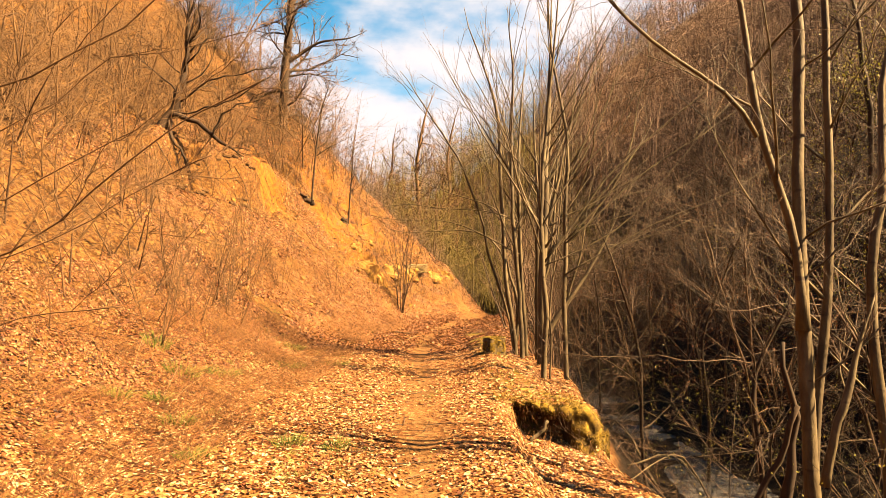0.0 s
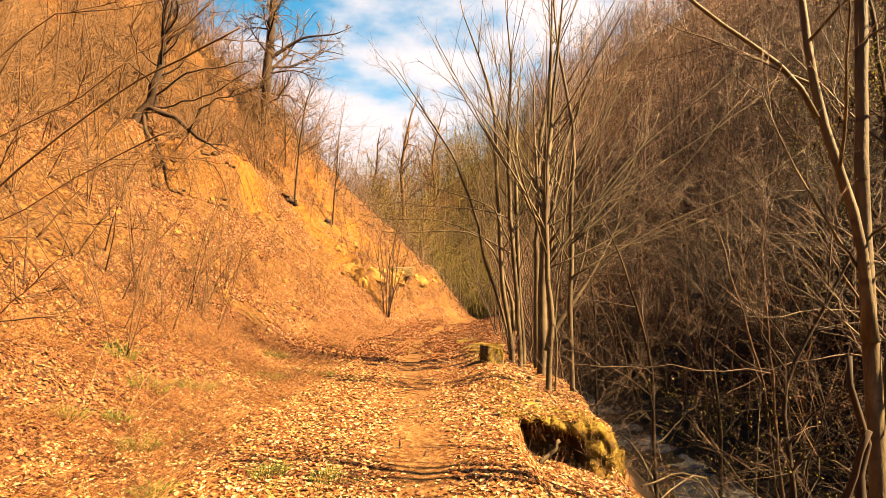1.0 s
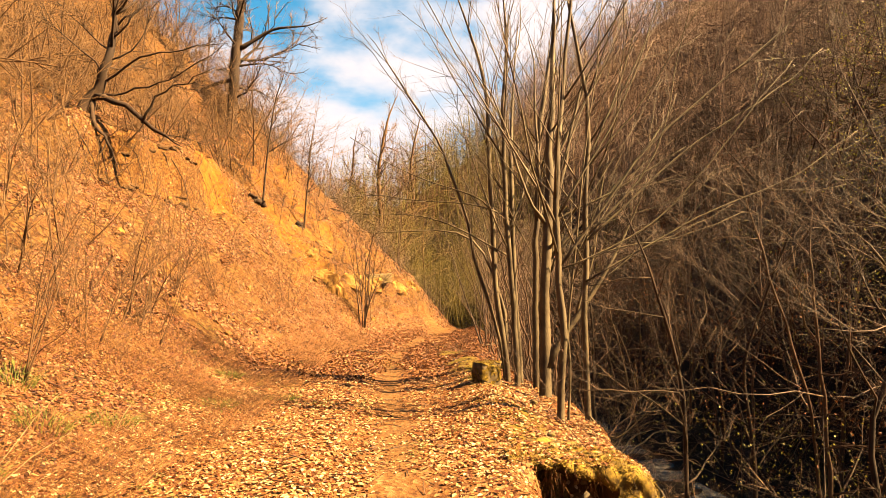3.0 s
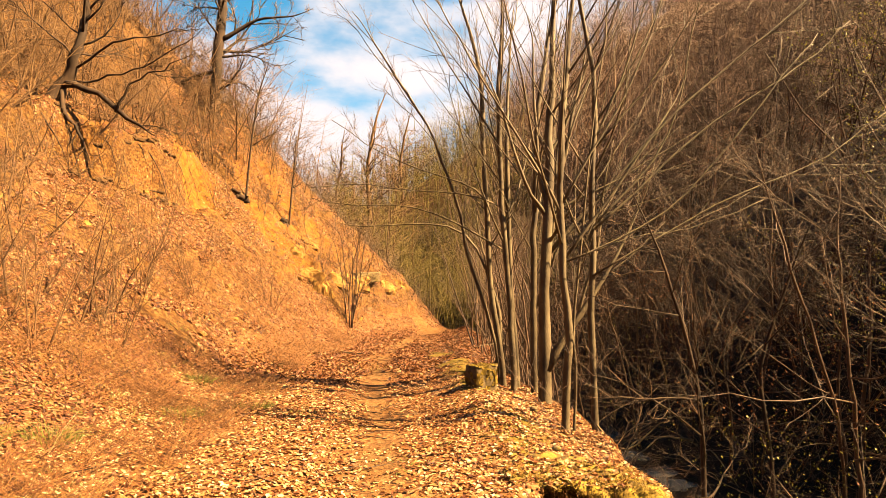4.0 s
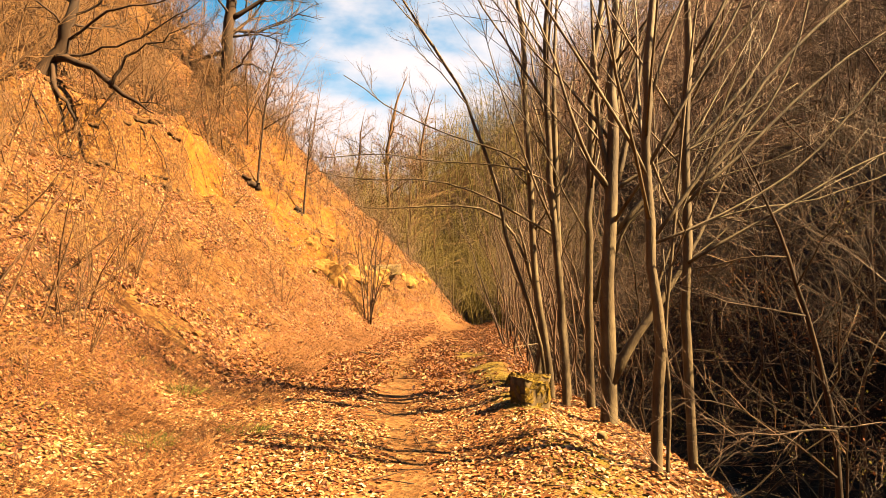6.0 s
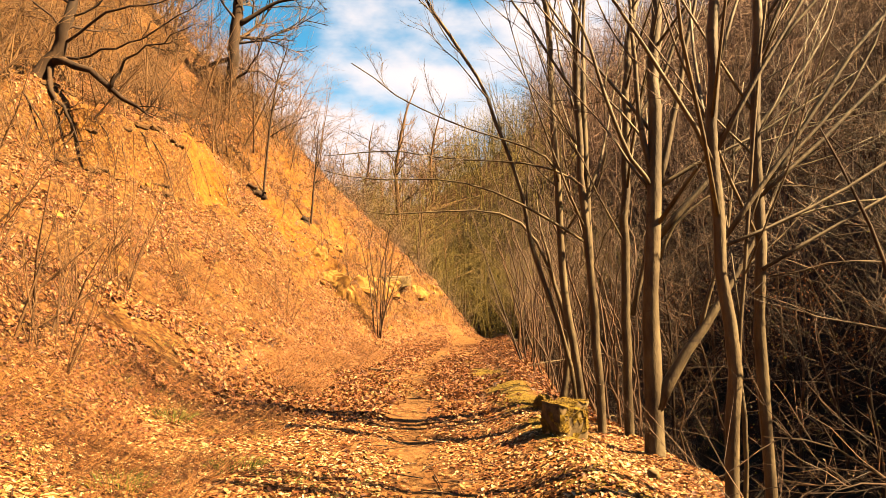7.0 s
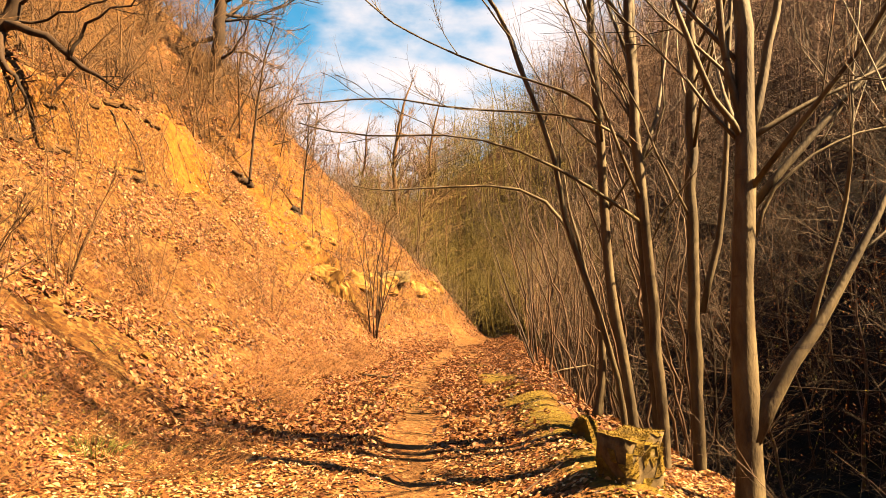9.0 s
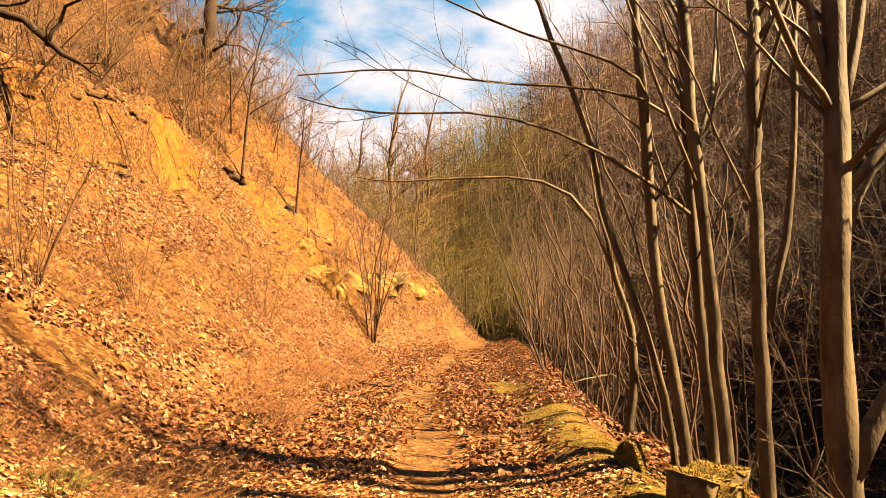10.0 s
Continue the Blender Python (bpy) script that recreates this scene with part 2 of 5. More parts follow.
def vnoise(x, y, scale, octaves=3):
    """Value noise from -1 to 1, of the given size in metres."""
    x, y = np.asarray(x, float) / scale, np.asarray(y, float) / scale
    out, amp, tot = 0.0, 1.0, 0.0
    for _ in range(octaves):
        xi, yi = np.floor(x).astype(int), np.floor(y).astype(int)
        fx, fy = x - xi, y - yi
        fx, fy = fx * fx * (3 - 2 * fx), fy * fy * (3 - 2 * fy)
        a, b = _tab[xi % 256, yi % 256], _tab[(xi + 1) % 256, yi % 256]
        c, d = _tab[xi % 256, (yi + 1) % 256], _tab[(xi + 1) % 256, (yi + 1) % 256]
        out = out + amp * ((a + (b - a) * fx) * (1 - fy) + (c + (d - c) * fx) * fy)
        tot, amp, x, y = tot + amp, amp * 0.5, x * 2 + 17.3, y * 2 + 5.1
    return out / tot * 2 - 1


def step(a, b, x):
    t = np.clip((np.asarray(x, float) - a) / (b - a), 0, 1)
    return t * t * (3 - 2 * t)


Y_KEYS = (-60, 0, 12, 19, 25, 30, 34, 37, 40, 47, 62)
TOE = (-4.6, -3.9, -3.5, -3.5, -3.1, -2.3, -0.5, 1.6, 2.6, 1.5, -8.0)        # where the sunny slope begins
LOW = (0.5, 0.42, 0.42, 0.75, 0.95, 1.1, 1.45, 1.5, 1.4, 1.2, 0.8)           # its steepness in the first metres
HIGH = (0.85, 0.85, 0.85, 0.85, 0.9, 0.95, 1.05, 0.97, 0.9, 0.8, 0.6)        # and above them
EDGE_Y = (-60, 5, 6.4, 8.0, 9.2, 10.2, 12, 14.3, 16, 20, 25, 30, 40, 50, 80)
EDGE_X = (2.6, 2.6, 2.5, 2.15, 2.0, 2.1, 2.35, 2.35, 2.25, 2.2, 2.9, 3.6, 5.2, 4.5, -10)  # the path's broken edge over the stream
FAR_TOE = ((8.0, -80), (8.0, 18), (7.2, 32), (3.5, 43), (-5.0, 49), (-60, 72))


def far_side(x, y):
    """Signed distance from the foot of the wooded hill across the stream."""
    best = np.full(np.shape(x), 1e9)
    sign = np.ones(np.shape(x))
    for (ax, ay), (bx, by) in zip(FAR_TOE, FAR_TOE[1:]):
        dx, dy = bx - ax, by - ay
        t = np.clip(((x - ax) * dx + (y - ay) * dy) / (dx * dx + dy * dy), 0, 1)
        px, py = x - ax - t * dx, y - ay - t * dy
        d = np.hypot(px, py)
        s = np.where(dx * py - dy * px < 0, 1.0, -1.0)
        sign = np.where(d < best, s, sign)
        best = np.minimum(best, d)
    return best * sign


def height(x, y):
    x, y = np.asarray(x, float), np.asarray(y, float)
    base = np.interp(y, (-10, 7, 12, 40, 90), (-0.25, -0.17, 0, 0, 1.0))
    # worn wheel line, berm and the lower shelf before the ledge
    mid = np.interp(y, (0, 7, 14, 20, 25, 32, 40), (-0.2, -0.25, -0.5, -0.6, -0.3, 0.6, 2.9))
    z = base - 0.05 * np.exp(-((x - mid) / 0.45) ** 2)
    z = z + 0.24 * np.exp(-((x - 1.05 - np.interp(y, (16, 40), (0, 3.0))) / 0.50) ** 2) * step(10.3, 12.5, y)
    edge = np.interp(y, EDGE_Y, EDGE_X) + 0.15 * vnoise(x * 0, y, 0.9)
    hollow = step(1.05, 1.2, x) * (1 - step(2.15, 2.3, x))
    z = z - np.interp(y, (10.2, 11.5), (0.2, 0.06)) * np.clip(x - 1.0, 0, 1.6) - 0.3 * step(0.75, 1.15, x) * (1 - step(9.35 + 0.7 * hollow, 9.65 + 0.7 * hollow, y)) - 0.22 * hollow * step(8.5, 9.3, y) * (1 - step(10.0, 10.3, y))
    z = z + 0.05 * vnoise(x, y, 0.9) + 0.018 * vnoise(x, y, 0.22, 2)
    # the sunny slope
    d = np.interp(y, Y_KEYS, TOE) - x
    soft = np.sqrt(d * d + 0.35) * 0.5 + d * 0.5
    low, high = np.interp(y, Y_KEYS, LOW), np.interp(y, Y_KEYS, HIGH)
    up = low * np.minimum(soft, 2.4) + high * np.maximum(soft - 2.4, 0)
    up = np.where(up > 24, 24 + (up - 24) * 0.25, up)
    rough = step(0.3, 3.0, soft)
    up = up + rough * (0.34 * vnoise(x, y * 0.6, 2.6) + 0.26 * vnoise(x + 40, y, 0.9) + 0.16 * np.abs(vnoise(x * 0.6, y + 30, 0.5, 2)) + 0.12 * vnoise(x * 0.5 + y * 0.35, y + 9, 0.36, 2) + 0.6 * vnoise(x, y + 70, 11.0, 2))
    # the eroded brink below the crooked tree
    brink = -10.3 + 0.34 * (y - 25) + 0.5 * vnoise(x * 0, y, 1.4)
    torn = step(20.5, 23.5, y) * (1 - step(29.5, 32, y))
    up = up + torn * (1.1 * step(0.0, 0.4, brink - x + 0.6) * np.exp(-np.clip(brink - x, 0, 9) / 2.5) - 0.5 * np.exp(-((x - brink - 0.9) / 0.5) ** 2))
    # shelves of bare rock by the bend
    shelf = step(30, 32.5, y) * (1 - step(37.5, 39.5, y)) * step(0.2, 0.7, soft) * (1 - step(2.6, 4.2, soft))
    q = up / 0.85 + 0.8 * vnoise(x, y, 2.0)
    up = up + shelf * 0.5 * (step(0.35, 0.65, q - np.floor(q)) - (q - np.floor(q))) * 0.85
    z = z + np.where(d > -2.5, up, 0)
    # the drop to the stream and the hill beyond it
    over = np.maximum(x - edge, 0)
    drop = np.minimum(1.25 * over, 2.6) + 0.25 * vnoise(x, y, 1.3) * step(0.2, 1.0, over)
    z = z - drop * step(0, 0.3, over)
    bed = -2.5 + 0.16 * vnoise(x, y, 0.7) + 0.22 * vnoise(x, y, 2.4) + 0.5 * step(6.2, 7.8, x) + 0.35 * (1 - step(4.2, 5.2, x))
    z = np.where(over > 0, np.maximum(z, bed), z)
    f = far_side(x, y)
    cap = np.clip(12 + np.where(x > 0, 0.80, 0.4) * x, 6, 46) * (0.5 + 0.5 * step(5, 45, y))
    near = 1 - step(24, 40, y)
    hill = -2.3 + (0.83 - 0.05 * near) * np.maximum(f, 0) + near * 0.48 * np.clip(f - 0.6, 0, 5.5) + step(0, 3, f) * (0.6 * vnoise(x, y, 5.0) + 1.6 * vnoise(x, y, 19.0, 2))
    hill = np.where(hill > cap, cap + (hill - cap) * 0.06, hill)
    z = np.where(f > 0, np.maximum(z, hill), z)
    return z


def spaced(lo, a, b, hi, fine, grow_by):
    """Even steps from a to b, then wider and wider ones out to lo and hi."""
    mid = list(np.arange(a, b + fine / 2, fine))
    for end, sgn in ((hi, 1), (lo, -1)):
        s = fine
        while (mid[-1] if sgn > 0 else mid[0]) * sgn < end * sgn:
            s = min(s * grow_by, 40)
            mid = mid + [mid[-1] + s] if sgn > 0 else [mid[0] - s] + mid
    return np.array(mid)


def sheet(name, xs, ys, zfun):
    X, Y = np.meshgrid(xs, ys)
    Z = zfun(X, Y)
    V = np.stack([X.ravel(), Y.ravel(), Z.ravel()], 1)
    w = len(xs)
    i = (np.arange(len(ys) - 1)[:, None] * w + np.arange(w - 1)[None, :]).ravel()
    return mesh_of(name, V, np.stack([i, i + 1, i + w + 1, i + w], 1)), V


def mesh_of(name, V, quads=None, tris=None, smooth=True):
    me = bpy.data.meshes.new(name)
    q = np.zeros((0, 4), int) if quads is None else np.asarray(quads, int)
    t = np.zeros((0, 3), int) if tris is None else np.asarray(tris, int)
    me.vertices.add(len(V))
    me.vertices.foreach_set("co", np.asarray(V, np.float32).ravel())
    me.loops.add(q.size + t.size)
    me.loops.foreach_set("vertex_index", np.concatenate([q.ravel(), t.ravel()]).astype(np.int32))
    me.polygons.add(len(q) + len(t))
    me.polygons.foreach_set("loop_start", np.concatenate([np.arange(len(q)) * 4, q.size + np.arange(len(t)) * 3]).astype(np.int32))
    me.update(calc_edges=True)
    me.polygons.foreach_set("use_smooth", np.full(len(me.polygons), smooth))
    return me


def sand_cover(x, y):
    d = np.interp(y, Y_KEYS, TOE) - x
    bare = 0.16 * step(30, 32, y) * (1 - step(38, 40, y)) * step(0.2, 0.8, d)
    bare = bare + 0.7 * np.exp(-((x + 8.3) / 0.8) ** 2 - ((y - 29.9) / 0.8) ** 2) + 0.3 * np.exp(-((x + 5.6) / 2.4) ** 2 - ((y - 33) / 2.5) ** 2)
    return np.clip(bare + (0.10 * step(14, 24, y) + 0.62 * vnoise(x, y, 1.5)) * step(1.0, 3.0, d) * (1 - step(42, 60, y)), 0, 1)


gx = spaced(-260, -11.5, 5.0, 300, 0.11, 1.09)
gy = spaced(-160, 1.0, 37.0, 330, 0.14, 1.09)
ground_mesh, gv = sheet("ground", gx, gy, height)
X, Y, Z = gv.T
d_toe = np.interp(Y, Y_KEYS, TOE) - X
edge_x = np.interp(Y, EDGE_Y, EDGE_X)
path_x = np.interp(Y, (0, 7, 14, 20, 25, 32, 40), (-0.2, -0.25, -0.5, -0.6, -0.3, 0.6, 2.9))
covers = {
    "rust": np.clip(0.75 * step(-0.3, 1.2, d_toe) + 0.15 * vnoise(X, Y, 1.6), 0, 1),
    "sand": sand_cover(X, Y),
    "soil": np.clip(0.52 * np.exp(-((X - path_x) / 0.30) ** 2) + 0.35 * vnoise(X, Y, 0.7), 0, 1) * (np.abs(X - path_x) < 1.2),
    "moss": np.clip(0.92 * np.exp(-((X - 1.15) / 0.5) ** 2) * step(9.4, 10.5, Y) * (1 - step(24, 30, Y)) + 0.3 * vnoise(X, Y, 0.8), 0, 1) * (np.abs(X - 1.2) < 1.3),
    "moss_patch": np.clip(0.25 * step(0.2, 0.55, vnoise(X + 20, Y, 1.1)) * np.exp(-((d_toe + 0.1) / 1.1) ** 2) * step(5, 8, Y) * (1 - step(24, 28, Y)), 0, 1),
    # painted shade: full over the gully and hill foot, weaker up the hill
    "shaded_mould": np.maximum(step(0.25, 1.1, X - edge_x), step(-2, 0, far_side(X, Y))) * (1 - 0.5 * step(6, 22, far_side(X, Y))),
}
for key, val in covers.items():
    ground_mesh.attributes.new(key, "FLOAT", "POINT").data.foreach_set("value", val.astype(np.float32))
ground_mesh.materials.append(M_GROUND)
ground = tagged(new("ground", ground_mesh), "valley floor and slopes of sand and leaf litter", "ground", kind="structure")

water_mesh, _ = sheet("water", np.linspace(3.2, 9.5, 40), np.linspace(-30, 52, 160), lambda x, y: -2.42 + 0.012 * vnoise(x, y, 0.5))
water_mesh.materials.append(M_WATER)
tagged(new("water", water_mesh), "dark shallow stream water in the gully", "stream", kind="structure")


# ---- wood: tapering tubes ----
REF = np.array((0.93, 0.31, 0.19))


def unit(v):
    return v / np.maximum(np.linalg.norm(v, axis=-1, keepdims=True), 1e-9)


def tube_arrays(rows, sides, knobbly=0.0):
    """rows: p0, p1, r0, r1, tangent 0, tangent 1 (14 numbers); open tubes whose rings meet at the joints."""
    a = np.asarray(rows, float)
    ang = np.arange(sides) * 2 * np.pi / sides
    rings = []
    for p, r, t in ((a[:, 0:3], a[:, 6], a[:, 8:11]), (a[:, 3:6], a[:, 7], a[:, 11:14])):
        t = unit(t)
        u = unit(np.cross(t, REF))
        v = np.cross(t, u)
        rr = r[:, None] * np.ones(sides)
        if knobbly:
            rr = rr * (1 + knobbly * vnoise(ang[None, :] * 1.3 + p[:, :1] * 7, p[:, 2:3] * 3 + ang[None, :] * 0 + p[:, 1:2] * 5, 0.9, 2))
        rings.append(p[:, None] + rr[..., None] * (np.cos(ang)[None, :, None] * u[:, None] + np.sin(ang)[None, :, None] * v[:, None]))
    V = np.concatenate(rings, 1).reshape(-1, 3)
    k = np.arange(sides)
    q = np.stack([k, (k + 1) % sides, sides + (k + 1) % sides, sides + k], 1)
    F = (np.arange(len(a))[:, None, None] * 2 * sides + q[None]).reshape(-1, 4)
    return V, F


def chain_arrays(pts, radii, sides, knobbly=0.0):
    """One closed-up tapering tube along a line, its ends capped."""
    pts, radii = np.asarray(pts, float), np.asarray(radii, float)
    t = unit(np.gradient(pts, axis=0))
    u = unit(np.cross(t, REF))
    v = np.cross(t, u)
    ang = np.arange(sides) * 2 * np.pi / sides
    rr = radii[:, None] * np.ones(sides)
    if knobbly:
        rr = rr * (1 + knobbly * vnoise(np.cos(ang)[None, :] * 0.8 + pts[:, :1] * 3, np.sin(ang)[None, :] * 0.8 + pts[:, 2:3] * 1.5 + pts[:, 1:2] * 3, 0.6, 2))
    V = (pts[:, None] + rr[..., None] * (np.cos(ang)[None, :, None] * u[:, None] + np.sin(ang)[None, :, None] * v[:, None])).reshape(-1, 3)
    k = np.arange(sides)
    q = np.stack([k, (k + 1) % sides, sides + (k + 1) % sides, sides + k], 1)
    F = (np.arange(len(pts) - 1)[:, None, None] * sides + q[None]).reshape(-1, 4)
    last = len(V) - sides
    T = [(0, i + 1, i) for i in range(1, sides - 1)] + [(last, last + i, last + i + 1) for i in range(1, sides - 1)]
    return V, F, T


def spike_arrays(p, q, r):
    """Slender three-sided spikes from p to q, r thick at the foot."""
    t = unit(q - p)
    u = unit(np.cross(t, REF))
    v = np.cross(t, u)
    c = [p + r[:, None] * (math.cos(a) * u + math.sin(a) * v) for a in (0.3, 2.4, 4.5)]
    V = np.stack(c + [q], 1).reshape(-1, 3)
    F = (np.arange(len(p))[:, None, None] * 4 + np.array(((0, 1, 3), (1, 2, 3), (2, 0, 3)))[None]).reshape(-1, 3)
    return V, F


def line_rows(pts, radii):
    pts, radii = np.asarray(pts, float), np.asarray(radii, float)
    t = np.gradient(pts, axis=0)
    return [np.concatenate([pts[i], pts[i + 1], [radii[i], radii[i + 1]], t[i], t[i + 1]]) for i in range(len(pts) - 1)]


def smooth_line(pts, n):
    """A rounded line through a few points."""
    pts = np.asarray(pts, float)
    s = np.concatenate([[0], np.cumsum(np.linalg.norm(np.diff(pts, axis=0), axis=1))])
    u = np.linspace(0, s[-1], n)
    out = np.stack([np.interp(u, s, pts[:, k]) for k in range(3)], 1)
    for _ in range(2):
        out[1:-1] = 0.25 * out[:-2] + 0.5 * out[1:-1] + 0.25 * out[2:]
    return out


def wander(rng, p, d, length, n, wob, lift):
    """A crooked line from p that starts along d; lift bends it upwards."""
    pts, d = [np.array(p, float)], unit(np.array(d, float))
    for _ in range(n):
        d = unit(d + rng.normal(0, wob, 3) + (0, 0, lift / n))
        pts.append(pts[-1] + d * length / n)
    return np.array(pts)


def part(name, me, mat, parent, label=""):
    me.materials.append(mat)
    ob = new(name, me)
    ob.parent = parent
    if label:
        ob["label"] = label
    return ob


def side_way(rng, t, spread, favour):
    """A way off the line t by the angle spread (radians), turned towards favour."""
    u = unit(np.cross(t, REF))
    v = np.cross(t, u)
    a = rng.uniform(0, 2 * np.pi)
    w = np.cos(a) * u + np.sin(a) * v
    w = unit(w + np.array(favour) * rng.uniform(0.2, 1.0))
    return unit(t * np.cos(spread) + w * np.sin(spread))


def bare_tree(name, base, stems, label, seed, limbs=10, limb_len=2.4, spread=0.8, start=0.35, favour=(0, 0, 0), twigs=9, bark=None, wood=None, top=2.5, lift=0.25, fine=5, group="", category="tree", stout=1.0, crook=0.0, wob=0.13):
    """A leafless tree. stems: (points, foot radius, head radius), points in the world. Each stem is a trunk, each main branch a limb, the finest wood one mesh of twigs."""
    rng = np.random.default_rng(seed)
    bark, wood = bark or M_BARK, wood or M_TWIG
    foot = np.array(base, float)
    tree = tagged(new(name), label, category, group)
    tree.location = foot
    tw_p, tw_q, tw_r, tw_rows = [], [], [], []

    def twig_out(p, d, ln, r):
        pts = wander(rng, p, d, ln, 3, 0.13, lift * 0.6)
        tw_rows.extend(line_rows(pts, np.linspace(r, r * 0.35, 4)))
        for _ in range(fine):
            k = rng.integers(0, 3)
            f = rng.random()
            a = pts[k] * (1 - f) + pts[k + 1] * f
            w = side_way(rng, unit(pts[k + 1] - pts[k]), rng.uniform(0.4, 0.9), (0, 0, 0.3))
            tw_p.append(a), tw_q.append(a + w * ln * rng.uniform(0.25, 0.6)), tw_r.append(r * 0.5)

    for pts, r0, r1, *kind in stems:
        pts = np.asarray(pts, float) - foot
        line = smooth_line(pts, max(8, int(3 * np.linalg.norm(pts[-1] - pts[0]))))
        line = line + 0.14 * r0 * rng.normal(0, 1, line.shape) * np.linspace(0, 1, len(line))[:, None]
        if crook:
            bend = np.cumsum(rng.normal(0, crook, line.shape), axis=0)
            line = line + bend - bend[0] - (bend[-1] - bend[0]) * np.linspace(0, 1, len(line))[:, None]
        # the stem runs on above its last point to a fine head
        head = wander(rng, line[-1], line[-1] - line[-3], top * (0.35 if kind else 1), 6, 0.08, 0.15)
        whole = np.vstack([line, head[1:]])
        n0 = len(line)
        rad = np.concatenate([r0 + (r1 - r0) * np.linspace(0, 1, n0) ** 0.8, np.linspace(r1, 0.006, 7)[1:]])
        flare = np.exp(-np.linalg.norm(whole - whole[0], axis=1) / (2.2 * r0))
        rad = rad * (1 + (0 if kind else 0.45) * flare)
        V, F, T = chain_arrays(whole, rad, 10 if r0 > 0.04 else 6, 0.22)
        part(kind[0] if kind else "trunk", mesh_of(kind[0] if kind else "trunk", V, F, T), bark, tree)
        total = len(whole)
        count = limbs // 3 if kind else limbs
        for i in range(count):
            f = start + (0.97 - start) * (i + rng.random()) / count
            k = min(int(f * (total - 1)), total - 2)
            t = unit(whole[k + 1] - whole[k])
            d = side_way(rng, t, spread * rng.uniform(0.75, 1.2), favour)
            ln = limb_len * (1.15 - 0.65 * f) * rng.uniform(0.6, 1.25) * (0.5 if kind else 1)
            r = min(rad[k] * 0.5, stout * (0.0062 * ln + 0.004))
            lp = wander(rng, whole[k], d, ln, 6, wob, lift)
            V, F, T = chain_arrays(lp, np.linspace(r, 0.0035, 7), 5)
            part("limb", mesh_of("limb", V, F, T), bark, tree)
            for j in range(twigs):
                g = rng.uniform(0.2, 1.0) * 5.99
                m = int(g)
                a = lp[m] + (lp[m + 1] - lp[m]) * (g - m)
                w = side_way(rng, unit(lp[m + 1] - lp[m]), rng.uniform(0.45, 0.85), (0, 0, 0.35))
                twig_out(a, w, ln * rng.uniform(0.18, 0.42), max(0.0032 * stout, r * 0.3))
    if tw_rows:
        V, F = tube_arrays(tw_rows, 3)
        V2, F2 = spike_arrays(np.array(tw_p), np.array(tw_q), np.array(tw_r)) if tw_p else (np.zeros((0, 3)), np.zeros((0, 3), int))
        tagged(part("crown", mesh_of("crown", np.vstack([V, V2]), F, F2 + len(V)), wood, tree), kind="stuff")
    return tree


def bush(name, base, label, seed, stems=7, tall=2.5, lean=0.35, radius=0.013, twigs=5, bark=None, group="", category="shrub", stout=1.1):
    """Several thin shoots from one foot."""
    rng = np.random.default_rng(seed)
    lines = []
    for i in range(stems):
        a = rng.uniform(0, 2 * np.pi)
        d = (math.cos(a) * lean * rng.uniform(0.3, 1.3), math.sin(a) * lean * rng.uniform(0.3, 1.3), 1)
        p = np.array(base) + (math.cos(a) * 0.12, math.sin(a) * 0.12, -0.12)
        lines.append((wander(rng, p, d, tall * rng.uniform(0.5, 1.0), 7, 0.07, 0.1), radius * rng.uniform(0.6, 1.2), radius * 0.45))
    return bare_tree(name, base, lines, label, seed + 1, limbs=5, limb_len=tall * 0.38, spread=0.6, start=0.15, twigs=twigs, bark=bark or M_BRUSH, wood=M_BRUSH, top=tall * 0.25, fine=3, group=group, category=category, stout=stout)


def on_ground(x, y, sink=0.0):
    return (x, y, float(height(np.array(x), np.array(y))) - sink)


# ---- the trees along the path's edge ----
EDGE_TREES = "trees along the path's edge"


def rooted(points, sink=0.35):
    """Carries a stem down into the ground under its first point."""
    x, y, z = points[0]
    g = on_ground(x, y)[2]
    return [(x, y, g - sink), *[p for p in points if p[2] > g + 0.1]]


def edge_tree(points, r0, r1, label, seed, more=(), **kw):
    stems = [(rooted(points), r0, r1), *more]
    return bare_tree("tree", on_ground(*points[0][:2]), stems, label, seed, group=EDGE_TREES, **kw)


edge_tree([(1.8, 16.0, 0.1), (1.8, 16.0, 0.44), (1.52, 16.0, 1.5), (1.22, 16.0, 2.11), (0.93, 16.0, 3.53), (0.39, 16.0, 5.06), (-0.24, 16.0, 5.97)], 0.04, 0.022,
          "slender leafless tree leaning over the path", 21, crook=0.015, limbs=9, limb_len=2.2, spread=0.8, favour=(-0.7, 0, 0.2), top=1.6)
